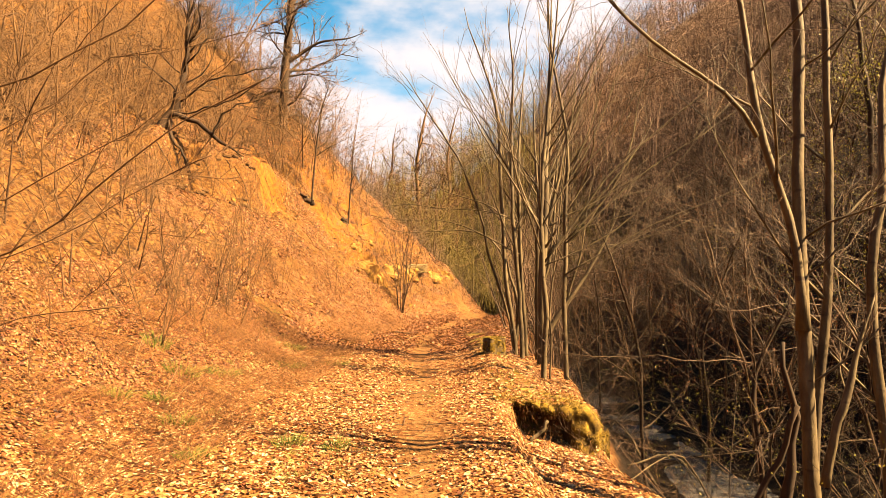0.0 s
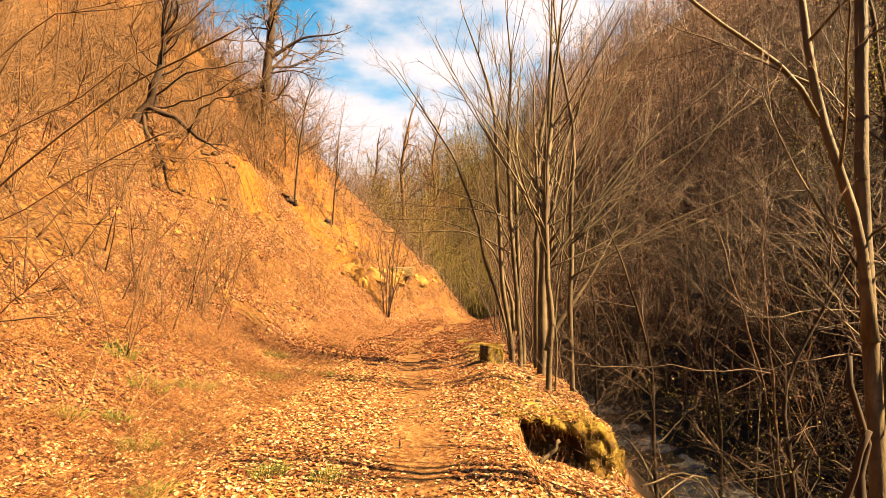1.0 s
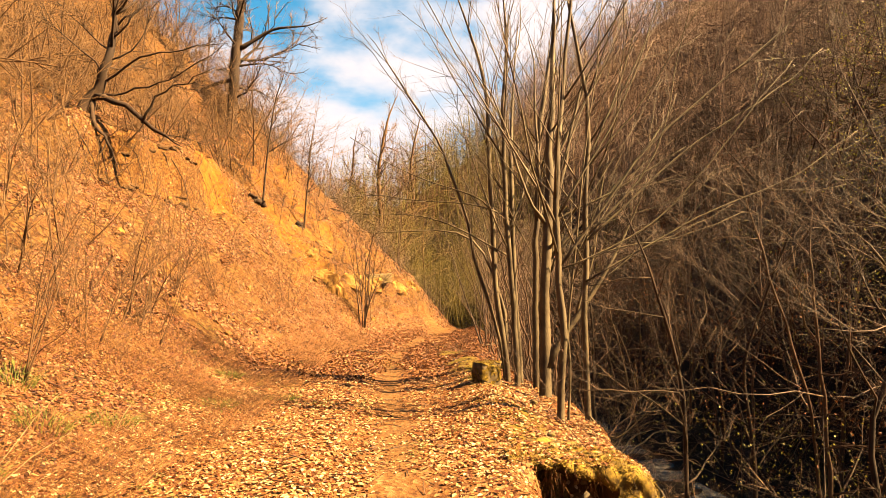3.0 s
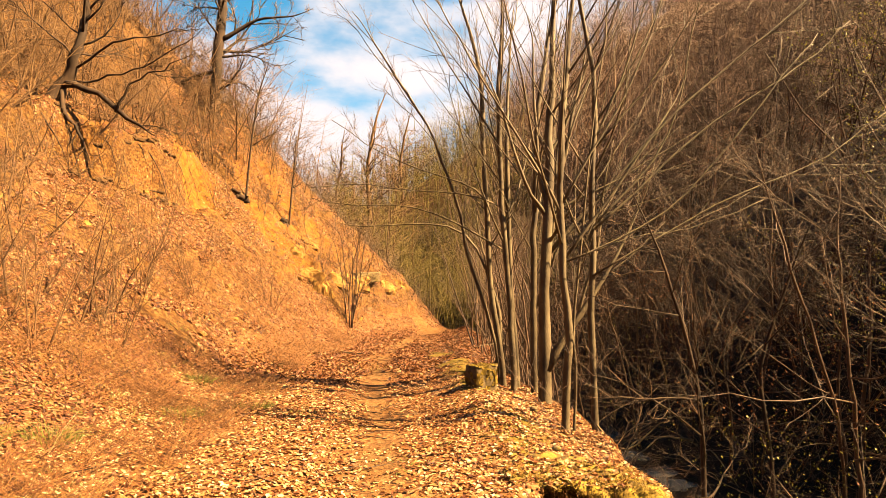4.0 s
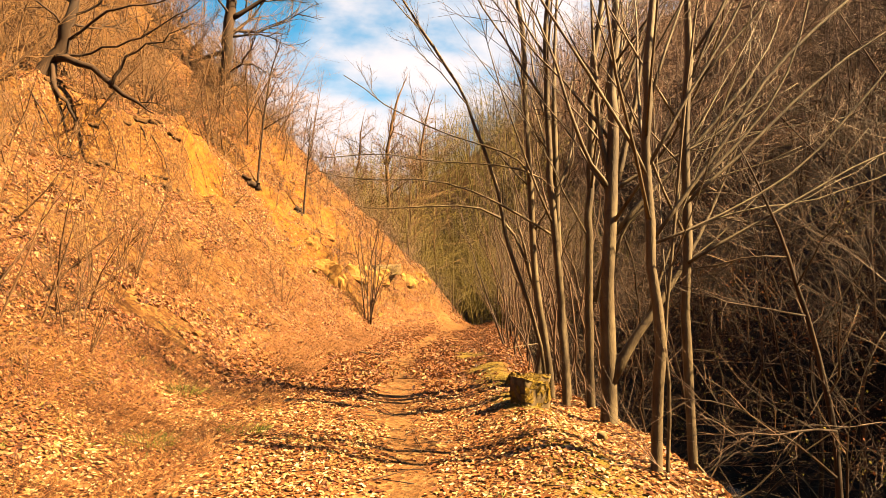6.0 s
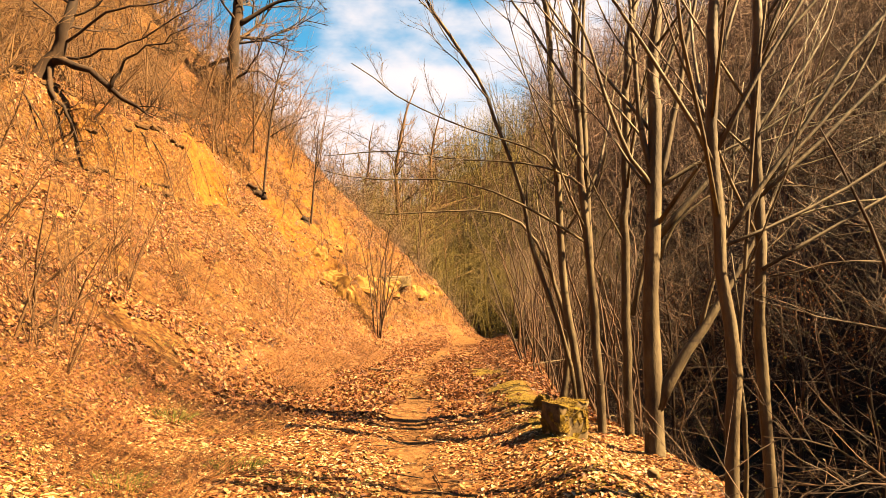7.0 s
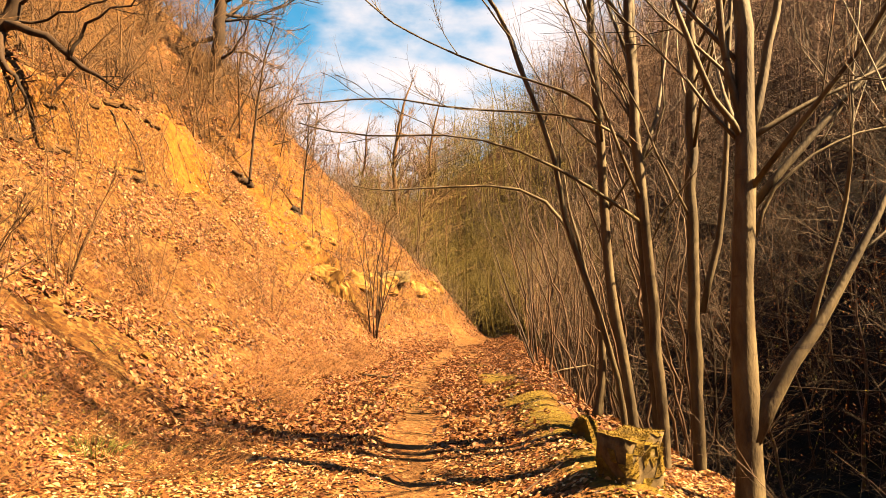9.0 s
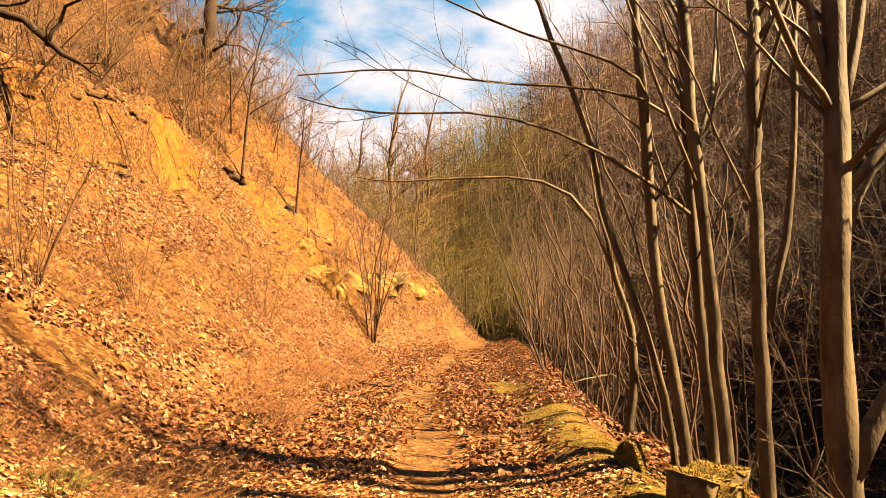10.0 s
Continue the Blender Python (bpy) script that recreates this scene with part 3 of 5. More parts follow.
edge_tree([(1.83, 15.8, 0.1), (1.76, 15.8, 0.76), (1.59, 15.8, 1.57), (1.54, 15.8, 2.71), (1.46, 15.8, 4.27), (1.41, 15.8, 5.89)], 0.062, 0.042,
          "two-stemmed bare tree on the mossy bank", 22,
          more=[([(2.05, 15.8, -0.2), (2.1, 15.8, 0.27), (1.99, 15.8, 1.32), (1.95, 15.8, 2.4), (1.94, 15.8, 3.53), (1.9, 15.8, 4.69)], 0.06, 0.042),
                ([(1.95, 15.8, 2.5), (1.43, 15.4, 2.73), (0.9, 15.3, 3.02), (0.4, 15.3, 3.27), (-0.26, 15.3, 3.39), (-0.71, 15.3, 3.33)], 0.022, 0.01, "limb"),
                ([(1.92, 15.8, 3.3), (1.61, 15.3, 3.44), (1.02, 15.3, 3.61), (0.4, 15.3, 3.58), (-0.1, 15.3, 3.59), (-0.71, 15.3, 3.71)], 0.02, 0.009, "limb"),
                ([(1.5, 15.7, 3.4), (1.31, 15.0, 3.61), (0.54, 15.0, 3.84), (0.06, 15.0, 3.93), (-0.47, 15.0, 4.22)], 0.02, 0.009, "limb")],
          limbs=9, limb_len=2.6, spread=0.75, favour=(-0.5, -0.2, 0.2), top=3.0, stout=0.8)
edge_tree([(1.94, 15.2, 0.0), (1.86, 15.2, 1.5), (1.75, 15.2, 2.63), (1.68, 15.2, 4.08), (1.65, 15.2, 5.58)], 0.062, 0.042,
          "straight bare tree with sunlit brown bark", 23, limbs=16, twigs=5, fine=3, limb_len=4.2, spread=0.6, wob=0.07, crook=0.012, favour=(0.1, 0, 0.2), top=3.0, stout=0.8)
edge_tree([(2.31, 15.3, -0.1), (2.31, 15.3, 1.49), (2.37, 15.3, 2.9), (2.4, 15.3, 4.03), (2.42, 15.3, 4.9), (2.5, 15.3, 5.65)], 0.068, 0.048,
          "dark-barked bare tree on the stream bank", 24,
          more=[([(2.38, 15.3, 1.5), (2.69, 15.3, 2.62), (2.75, 15.3, 3.86), (2.85, 15.3, 5.2)], 0.036, 0.024, "limb"),
                ([(2.42, 15.3, 4.1), (2.6, 15.3, 4.36), (2.79, 15.3, 4.56), (3.1, 15.3, 5.3)], 0.036, 0.022, "limb")],
          limbs=14, twigs=5, fine=3, limb_len=4.2, spread=0.62, wob=0.07, crook=0.012, favour=(0.6, 0, 0.2), top=3.0, stout=0.8)
edge_tree([(2.21, 14.2, 0.0), (2.25, 14.2, 1.51), (2.31, 14.2, 2.49), (2.33, 14.2, 3.76), (2.38, 14.2, 5.08)], 0.118, 0.062,
          "smooth-barked bare tree with a low pale forked limb", 25,
          more=[([(2.22, 14.2, 0.40), (2.36, 14.15, 0.80), (2.52, 14.15, 1.01), (2.82, 14.2, 1.34), (3.15, 14.2, 1.77), (3.37, 14.2, 2.16), (3.7, 14.3, 2.7)], 0.082, 0.022, 'limb'),
                ([(2.78, 14.2, 1.3), (2.86, 14.15, 1.75), (3.1, 14.1, 2.3), (3.2, 14.1, 3.0)], 0.028, 0.016, 'limb'),
                ([(2.33, 14.2, 2.95), (2.21, 14.1, 3.06), (2.06, 14.1, 3.13), (1.94, 14.1, 3.47), (1.75, 14.1, 3.99), (1.55, 14.1, 4.7)], 0.03, 0.018, 'limb'),
                ([(2.33, 14.2, 3.0), (2.69, 14.15, 3.25), (3.13, 14.1, 3.45), (3.7, 14.1, 3.75)], 0.028, 0.014, 'limb'),
                ([(2.33, 14.2, 2.4), (2.69, 14.2, 2.86), (3.12, 14.2, 3.28), (3.7, 14.2, 3.9), (4.2, 14.2, 4.5)], 0.038, 0.018, 'limb'),
                ([(2.33, 14.15, 2.15), (2.54, 14.1, 2.65), (2.7, 14.1, 2.75), (3.1, 14.1, 3.02), (3.5, 14.1, 3.1)], 0.02, 0.01, 'limb'),
                ([(2.32, 14.2, 3.0), (2.22, 14.2, 3.57), (2.17, 14.2, 4.04), (2.1, 14.2, 5.2)], 0.04, 0.022, 'limb'),
                ([(2.35, 14.2, 3.05), (2.55, 14.2, 3.67), (2.64, 14.2, 4.05), (2.8, 14.2, 5.0)], 0.045, 0.025, 'limb')],
          limbs=12, limb_len=3.8, spread=0.65, wob=0.08, crook=0.012, favour=(0.5, -0.1, 0.15), top=4.0)
edge_tree([(1.84, 11.7, 0.1), (1.90, 11.7, 0.6), (1.94, 11.7, 1.03), (1.87, 11.7, 1.53), (1.84, 11.7, 2.15), (1.84, 11.7, 2.95), (1.86, 11.7, 3.78)], 0.058, 0.040,
          "bare tree with a bent foot above the stream", 26, more=[([(1.98, 11.75, -0.3), (2.05, 11.75, 0.4), (2.0, 11.75, 1.2), (2.1, 11.75, 2.2)], 0.022, 0.014),
                ([(1.87, 11.7, 2.1), (2.68, 11.7, 3.16), (3.15, 11.7, 3.81), (4.18, 11.7, 4.69), (5.0, 11.7, 5.4)], 0.02, 0.01, "limb"),
                ([(1.85, 11.7, 2.8), (2.36, 11.7, 3.6), (2.84, 11.7, 4.46), (3.1, 11.7, 5.1)], 0.018, 0.009, "limb"),
                ([(1.86, 11.7, 2.65), (1.53, 11.7, 3.27), (0.91, 11.7, 4.27), (0.55, 11.7, 4.95)], 0.02, 0.010, "limb"),
                ([(1.84, 11.7, 2.05), (2.46, 11.7, 2.27), (3.24, 11.7, 2.71), (3.94, 11.7, 3.44), (4.6, 11.7, 4.21)], 0.015, 0.008, "limb")],
          limbs=9, limb_len=4.4, spread=0.62, wob=0.06, crook=0.012, twigs=5, fine=3, start=0.42, favour=(0.6, -0.1, 0.15), top=4.2, stout=0.62)
edge_tree([(2.34, 12.0, -0.1), (2.31, 12.0, 0.88), (2.28, 12.0, 1.52), (2.32, 12.0, 2.19), (2.37, 12.0, 3.05), (2.4, 12.0, 3.94)], 0.05, 0.038,
          "thin upright bare tree above the stream", 27,
          more=[([(2.34, 12.0, 2.5), (2.94, 12.0, 3.03), (3.64, 12.0, 3.72), (4.5, 12.0, 4.29), (5.08, 12.0, 4.65)], 0.019, 0.009, "limb"),
                ([(2.34, 12.0, 2.55), (2.7, 12.0, 2.96), (3.22, 12.0, 3.37), (3.66, 12.0, 4.33), (3.75, 12.0, 5.03)], 0.017, 0.008, "limb"),
                ([(2.3, 12.0, 2.2), (2.92, 12.0, 2.44), (3.46, 12.0, 2.51)], 0.012, 0.006, "limb"),
                ([(2.31, 11.95, 1.9), (3.21, 11.9, 2.43), (4.24, 11.9, 2.97), (5.42, 11.9, 3.45)], 0.017, 0.008, "limb"),
                ([(2.39, 12.0, 3.7), (2.66, 11.9, 4.33), (2.94, 11.9, 4.95), (3.1, 11.9, 5.6)], 0.016, 0.008, "limb"),
                ([(2.33, 11.95, 0.0), (2.69, 11.8, -0.37), (2.91, 11.8, -0.19), (2.99, 11.8, 0.05), (3.25, 11.8, 0.1)], 0.014, 0.006, "limb")],
          limbs=9, limb_len=4.4, spread=0.62, wob=0.06, crook=0.012, twigs=5, fine=3, start=0.42, favour=(0.7, -0.1, 0.15), top=4.2, stout=0.62)

# the many-stemmed tree by the camera's first steps
bare_tree("tree", on_ground(3.75, 6.4), [
    ([(3.72, 6.4, -1.9), (3.69, 6.4, -0.34), (3.66, 6.4, 0.33), (3.67, 6.4, 1.34), (3.64, 6.4, 2.09), (3.64, 6.4, 2.85), (3.71, 6.4, 3.74), (3.71, 6.4, 4.64)], 0.085, 0.05),
    ([(3.62, 6.35, 1.2), (3.59, 6.3, 2.14), (3.3, 6.3, 2.89), (3.15, 6.3, 3.47), (3.14, 6.3, 4.0), (3.07, 6.3, 4.6)], 0.05, 0.03),
    ([(3.17, 6.25, 3.15), (3.1, 6.2, 3.41), (2.71, 6.2, 3.7), (2.26, 6.2, 3.99), (1.92, 6.2, 4.26), (1.7, 6.2, 4.55)], 0.026, 0.016, 'limb'),
    ([(3.74, 6.5, -1.0), (3.76, 6.5, -0.03), (3.82, 6.5, 0.53), (3.96, 6.5, 1.34), (4.03, 6.5, 2.27), (4.05, 6.5, 3.47), (4.07, 6.5, 4.69)], 0.05, 0.035),
    ([(3.72, 6.25, -0.3), (3.78, 6.2, 0.15), (3.85, 6.2, 0.37), (3.94, 6.2, 0.58)], 0.045, 0.035, 'limb'),
], "many-stemmed bare tree with an arching limb by the gully", 31, limbs=8, limb_len=2.2, spread=0.8, start=0.3, top=3.0, twigs=8)
bare_tree("tree", on_ground(4.72, 6.8), [
    ([(4.75, 6.8, -2.2), (4.72, 6.8, 0.13), (4.64, 6.8, 0.84), (4.58, 6.8, 1.45), (4.66, 6.8, 2.0), (4.83, 6.8, 2.93)], 0.065, 0.045)],
    "crooked bare tree rising from the gully", 32, limbs=8, limb_len=2.0, top=3.0)

# ---- trees and bushes on the sunny slope ----
bare_tree("tree", on_ground(-10.9, 24.2), [
    (rooted([(-11.1, 24.0, 7.6), (-10.69, 24.0, 8.26), (-10.38, 24.0, 8.6), (-10.12, 24.0, 9.3), (-9.97, 24.0, 10.37), (-10.05, 24.0, 11.2)], 0.8), 0.24, 0.09),
    ([(-10.5, 24.0, 8.4), (-10.1, 23.9, 8.5), (-9.55, 23.9, 8.12), (-8.87, 23.9, 7.53), (-8.28, 23.9, 7.15)], 0.13, 0.05, 'limb'),
    ([(-10.6, 24.0, 8.2), (-10.5, 23.9, 7.8), (-10.32, 23.9, 7.24), (-9.89, 23.8, 6.65)], 0.09, 0.035, 'limb'),
    ([(-10.2, 24.0, 8.95), (-9.28, 23.9, 9.52), (-8.13, 23.8, 9.73), (-6.98, 23.7, 10.12)], 0.042, 0.016, 'limb'),
    ([(-10.3, 24.0, 8.5), (-8.91, 23.8, 8.66), (-7.94, 23.7, 9.12), (-6.79, 23.6, 9.68)], 0.04, 0.016, 'limb'),
    ([(-8.95, 23.9, 7.5), (-8.66, 23.8, 8.32), (-7.93, 23.7, 8.77), (-7.28, 23.7, 9.05)], 0.05, 0.018, 'limb')],
    "dark crooked tree clinging to the eroded slope", 41, limbs=16, limb_len=3.8, spread=0.95, favour=(0.6, -0.2, 0.0), lift=0.05, bark=M_BARK_DARK, wood=M_BARK_DARK, top=2.5, twigs=12, stout=2.0, wob=0.24, crook=0.07)
bare_tree("oak_tree", on_ground(-9.1, 35), [
    (rooted([(-9.1, 35.0, 10.5), (-8.98, 35.0, 14.28), (-8.79, 35.0, 16.59), (-8.66, 35.0, 18.25)], 1.2), 0.30, 0.20),
    ([(-8.92, 35.0, 14.6), (-8.18, 35.0, 15.0), (-7.23, 35.0, 15.76), (-5.94, 35.0, 15.93)], 0.13, 0.05, 'limb')],
    "tall bare oak on the crest of the slope", 42, wob=0.24, limbs=22, limb_len=4.6, spread=1.0, start=0.18, bark=M_BARK_DARK, top=5.0, twigs=14, stout=3.4)
bare_tree("sapling", on_ground(-6.73, 32), [(rooted([(-6.73, 32.0, 6.5), (-6.61, 32.0, 8.13), (-6.48, 32.0, 9.61), (-6.27, 32.0, 11.09)]), 0.055, 0.03)],
          "thin bare sapling growing from a dark stump", 43, limbs=22, limb_len=2.2, spread=0.9, bark=M_BARK_DARK, top=1.8, stout=2.2)
bare_tree("sapling", on_ground(-5.02, 33), [(rooted([(-5.02, 33.0, 5.0), (-4.91, 33.0, 6.82), (-4.8, 33.0, 8.03)]), 0.05, 0.03)],
          "small bare sapling on the sandy slope", 44, limbs=14, limb_len=1.6, spread=0.9, bark=M_BARK_DARK, top=1.6, stout=2.2)
bush("bush", on_ground(-2.1, 31.2), "many-stemmed bare bush at the foot of the slope", 51, stems=8, tall=4.4, lean=0.2, radius=0.032, twigs=10, bark=M_TWIG, stout=2.2, group="bushes on the slope")
bush("bush", on_ground(-5.9, 18.6), "thin bare bush among dry grass", 52, stems=9, tall=2.6, lean=0.4, group="bushes on the slope")
bush("bush", on_ground(-5.2, 13.2), "thin bare bush among dry grass", 53, stems=6, tall=2.4, lean=0.35, group="bushes on the slope")
bush("bush", on_ground(-5.0, 11.0), "thin bare bush among dry grass", 54, stems=5, tall=2.6, lean=0.35, group="bushes on the slope")
bush("bush", on_ground(-5.6, 16.4), "thin bare bush among dry grass", 55, stems=6, tall=2.2, lean=0.3, group="bushes on the slope")
bush("bush", on_ground(-5.3, 20.6), "thin bare bush among dry grass", 58, stems=8, tall=1.8, lean=0.45, group="bushes on the slope")
bush("bush", on_ground(-4.9, 14.9), "thin bare bush among dry grass", 59, stems=7, tall=1.6, lean=0.45, group="bushes on the slope")
bush("bush", on_ground(-4.3, 25.5), "small bare bush on the leafy slope", 60, stems=6, tall=1.8, lean=0.4, group="bushes on the slope")
bush("bush", on_ground(-3.4, 32.5), "small bare bush beside the rocks", 56, stems=5, tall=2.2, lean=0.4, group="bushes on the slope")
bare_tree("tree", on_ground(-6.0, 5.6), [
    (rooted([(-6.0, 5.6, 1.5), (-5.7, 5.6, 2.6), (-5.3, 5.5, 3.6), (-4.9, 5.4, 4.8)], 0.6), 0.11, 0.06),
    ([(-5.94, 5.55, 1.72), (-3.66, 4.8, 1.97), (-3.32, 4.8, 2.13), (-2.98, 4.8, 2.34), (-2.59, 4.8, 2.52), (-2.12, 4.8, 2.84)], 0.013, 0.006, 'limb'),
    ([(-5.58, 5.55, 2.89), (-4.02, 5.2, 3.14), (-3.7, 5.2, 3.43), (-3.14, 5.2, 3.72), (-2.64, 5.2, 4.05), (-2.19, 5.2, 4.37)], 0.013, 0.006, 'limb'),
    ([(-5.83, 5.55, 2.12), (-4.21, 5.5, 2.37), (-3.62, 5.5, 2.67), (-3.13, 5.5, 2.93), (-2.49, 5.5, 3.33), (-1.94, 5.5, 3.64)], 0.008, 0.004, 'limb'),
    ([(-5.97, 5.55, 1.6), (-3.77, 5.0, 1.13), (-3.5, 5.0, 1.26), (-3.35, 5.0, 1.38)], 0.010, 0.005, 'limb'),
    ([(-5.6, 5.55, 2.85), (-4.51, 6.0, 3.1), (-3.98, 6.0, 3.38), (-3.39, 6.0, 3.77), (-2.67, 6.0, 3.94), (-2.02, 6.0, 4.11)], 0.008, 0.004, 'limb'),
    ([(-5.97, 5.55, 1.6), (-4.25, 5.6, 1.78), (-3.66, 5.6, 1.98), (-3.26, 5.6, 2.18), (-2.81, 5.6, 2.46)], 0.008, 0.004, 'limb'),
], "bare brown tree with thin limbs sweeping over the slope", 45, limbs=24, limb_len=2.4, crook=0.05, spread=0.9, start=0.2, favour=(0.6, 0.2, -0.1), lift=0.1, top=2.5, bark=M_BRUSH, wood=M_BRUSH)


FAR_TREES = "tall trees beyond the bend"
for i, (x, y, tall, seed) in enumerate(((-2.4, 58, 16.5, 47), (-5.2, 60, 12.5, 48), (-8.0, 57, 10.5, 49), (0.5, 63, 12.0, 50), (-0.4, 54, 9.0, 57), (-3.8, 55, 10.0, 60), (-6.6, 56, 9.5, 61))):
    g = on_ground(x, y)
    rise = [(x, y, g[2] - 0.5), (x + 0.2, y, g[2] + tall * 0.25), (x - 0.1, y, g[2] + tall * 0.5), (x + 0.3, y, g[2] + tall * 0.7)]
    bare_tree("tree", g, [(rise, 0.015 * tall, 0.008 * tall)], "tall bare tree with a fine crown beyond the bend", seed, wob=0.2, limbs=24, limb_len=4.2, spread=0.85, start=0.2, bark=M_BRUSH, wood=M_BRUSH, top=tall * 0.35, twigs=13, fine=4, stout=3.2, group=FAR_TREES)

# ---- woods that nobody could count ----
def woods(name, label, xy, tall, seed, mat, branches=12, twigs=5, thick=0.010, sink=0.2, spread=0.75, crown_from=0.2, lean=0.08, reach=0.36, bough=0.32):
    rng = np.random.default_rng(seed)
    n = len(xy)
    foot = np.column_stack([xy, height(xy[:, 0], xy[:, 1]) - sink])
    H = tall * rng.uniform(0.55, 1.25, n)
    d = unit(np.column_stack([rng.normal(0, lean, n), rng.normal(0, lean, n), np.ones(n)]))
    p1 = foot + d * (H * 0.5)[:, None]
    d2 = unit(d + rng.normal(0, 0.08, (n, 3)))
    p2 = p1 + d2 * (H * 0.5)[:, None]
    r = H * thick
    rows = [np.column_stack([foot, p1, r, r * 0.6, d, d2]), np.column_stack([p1, p2, r * 0.6, r * 0.12, d2, d2])]
    k = np.repeat(np.arange(n), branches)
    f = rng.uniform(crown_from, 0.95, len(k))
    at = foot[k] + d[k] * (H[k] * np.minimum(f, 0.5))[:, None] + d2[k] * (H[k] * np.maximum(f - 0.5, 0))[:, None]
    a = rng.uniform(0, 2 * np.pi, len(k))
    w = unit(np.column_stack([np.cos(a) * np.sin(spread), np.sin(a) * np.sin(spread), np.full(len(k), np.cos(spread))]) + rng.normal(0, 0.18, (len(k), 3)))
    L = H[k] * reach * (0.2 + 0.62 * np.sin(np.pi * np.clip(f, 0.05, 0.96))) * rng.uniform(0.6, 1.4, len(k))
    b1 = at + w * L[:, None]
    rb = r[k] * bough * (1.1 - f) + 0.002
    tubes_v, tubes_f = tube_arrays(np.vstack(rows), 4)
    V1, F1 = spike_arrays(at, b1, rb)
    j = np.repeat(np.arange(len(k)), twigs)
    g = rng.uniform(0.2, 0.95, len(j))
    ta = at[j] + (b1 - at)[j] * g[:, None]
    tw = unit(w[j] + rng.normal(0, 0.5, (len(j), 3)) + (0, 0, 0.15))
    tb = ta + tw * (L[j] * rng.uniform(0.25, 0.6, len(j)))[:, None]
    V2, F2 = spike_arrays(ta, tb, rb[j] * 0.55)
    V = np.vstack([tubes_v, V1, V2])
    me = mesh_of(name, V, tubes_f, np.vstack([F1 + len(tubes_v), F2 + len(tubes_v) + len(V1)]))
    me.materials.append(mat)
    return tagged(new(name, me), label, "woods", kind="stuff")


def scatter(seed, n, x0, x1, y0, y1, keep):
    rng = np.random.default_rng(seed)
    p = np.column_stack([rng.uniform(x0, x1, n), rng.uniform(y0, y1, n)])
    return p[keep(p[:, 0], p[:, 1])]


def open_water(x, y):
    """False where the gully lies open to the stream."""
    return ~((np.abs(x - 1.3 - (y - 3) * 0.325) < 0.75) & (y > 7) & (y < 18)) & (np.hypot((x - 5.9) / 1.3, (y - 17.8) / 2.2) > 1)


hill_near = scatter(61, 1100, 8, 40, 0, 62, lambda x, y: (far_side(x, y) > 0.8) & (far_side(x, y) < 24) & ((y + 0.19 * x > 14) | (np.random.default_rng(8).random(len(x)) < 0.22)))
woods("woods", "bare brown woods on the hillside across the stream", hill_near, 6.0, 62, M_WOOD_SHADED, 11, 4, thick=0.0075, reach=0.6, spread=1.15, crown_from=0.08, lean=0.28, bough=0.45)
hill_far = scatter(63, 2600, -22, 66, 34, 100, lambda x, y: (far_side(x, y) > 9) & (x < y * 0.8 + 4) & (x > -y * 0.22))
# the upper hill's light is put into these paler and olive wood colours
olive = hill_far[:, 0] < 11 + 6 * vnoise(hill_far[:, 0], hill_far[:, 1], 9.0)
woods("woods", "distant bare woods towards the hill's crest", hill_far[~olive], 8.0, 64, M_WOOD_LIT, 11, 4, thick=0.0085, crown_from=0.08, spread=1.15, reach=0.5, lean=0.15, bough=0.5)
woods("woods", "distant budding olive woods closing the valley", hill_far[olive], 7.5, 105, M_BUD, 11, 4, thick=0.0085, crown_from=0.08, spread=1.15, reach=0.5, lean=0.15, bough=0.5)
crest = scatter(65, 740, -24, -7, 4, 44, lambda x, y: (np.interp(y, Y_KEYS, TOE) - x > 6.8 + 1.5 * vnoise(x, y, 4.0)))
woods("woods", "bare woods on top of the sunny slope", crest, 4.0, 66, M_BRUSH, 11, 4, thick=0.009, reach=0.5, crown_from=0.03, lean=0.28, spread=1.0, bough=0.5)
beyond = scatter(67, 420, -30, 6, 42, 75, lambda x, y: far_side(x, y) < 2)
woods("woods", "bare trees closing the valley beyond the bend", beyond, 6.5, 68, M_BRUSH, 14, 5, thick=0.006, crown_from=0.05, spread=1.15, reach=0.55, lean=0.15, bough=0.55)
bank = scatter(69, 380, 2.4, 10.5, 3, 46, lambda x, y: open_water(x, y) & (x > np.interp(y, EDGE_Y, EDGE_X) + 0.45 + 0.5 * (y < 18)))
woods("thicket", "tangled bare thicket on the stream bank", bank, 2.4, 70, M_TWIG, 9, 4, thick=0.006, spread=1.2, crown_from=0.1, lean=0.5, bough=0.4)
poles = scatter(71, 260, 1.2, 8.0, 25, 44, lambda x, y: (x > np.interp(y, EDGE_Y, EDGE_X) - 0.5) & (x < np.interp(y, EDGE_Y, EDGE_X) + 2.4))
woods("thicket", "close row of thin bare poles along the path", poles, 5.5, 72, M_LIMB, 7, 3, thick=0.0058, lean=0.17, bough=0.32)
toe_xy = scatter(79, 330, 7.5, 14, 6, 44, lambda x, y: (far_side(x, y) > 0.2) & (far_side(x, y) < 5))
woods("undergrowth", "dense bare undergrowth at the foot of the hill", toe_xy, 3.2, 80, M_WOOD_SHADED, 14, 5, thick=0.005, reach=0.5, spread=1.0, crown_from=0.03, lean=0.2)
bend_xy = scatter(77, 330, 2.0, 11, 37, 54, lambda x, y: (x > np.interp(y, EDGE_Y, EDGE_X) - 0.8))
woods("thicket", "sunlit budding thicket at the bend of the path", bend_xy, 4.2, 78, M_BUD, 12, 5, thick=0.0075, bough=0.5, spread=1.15, crown_from=0.05, lean=0.2)
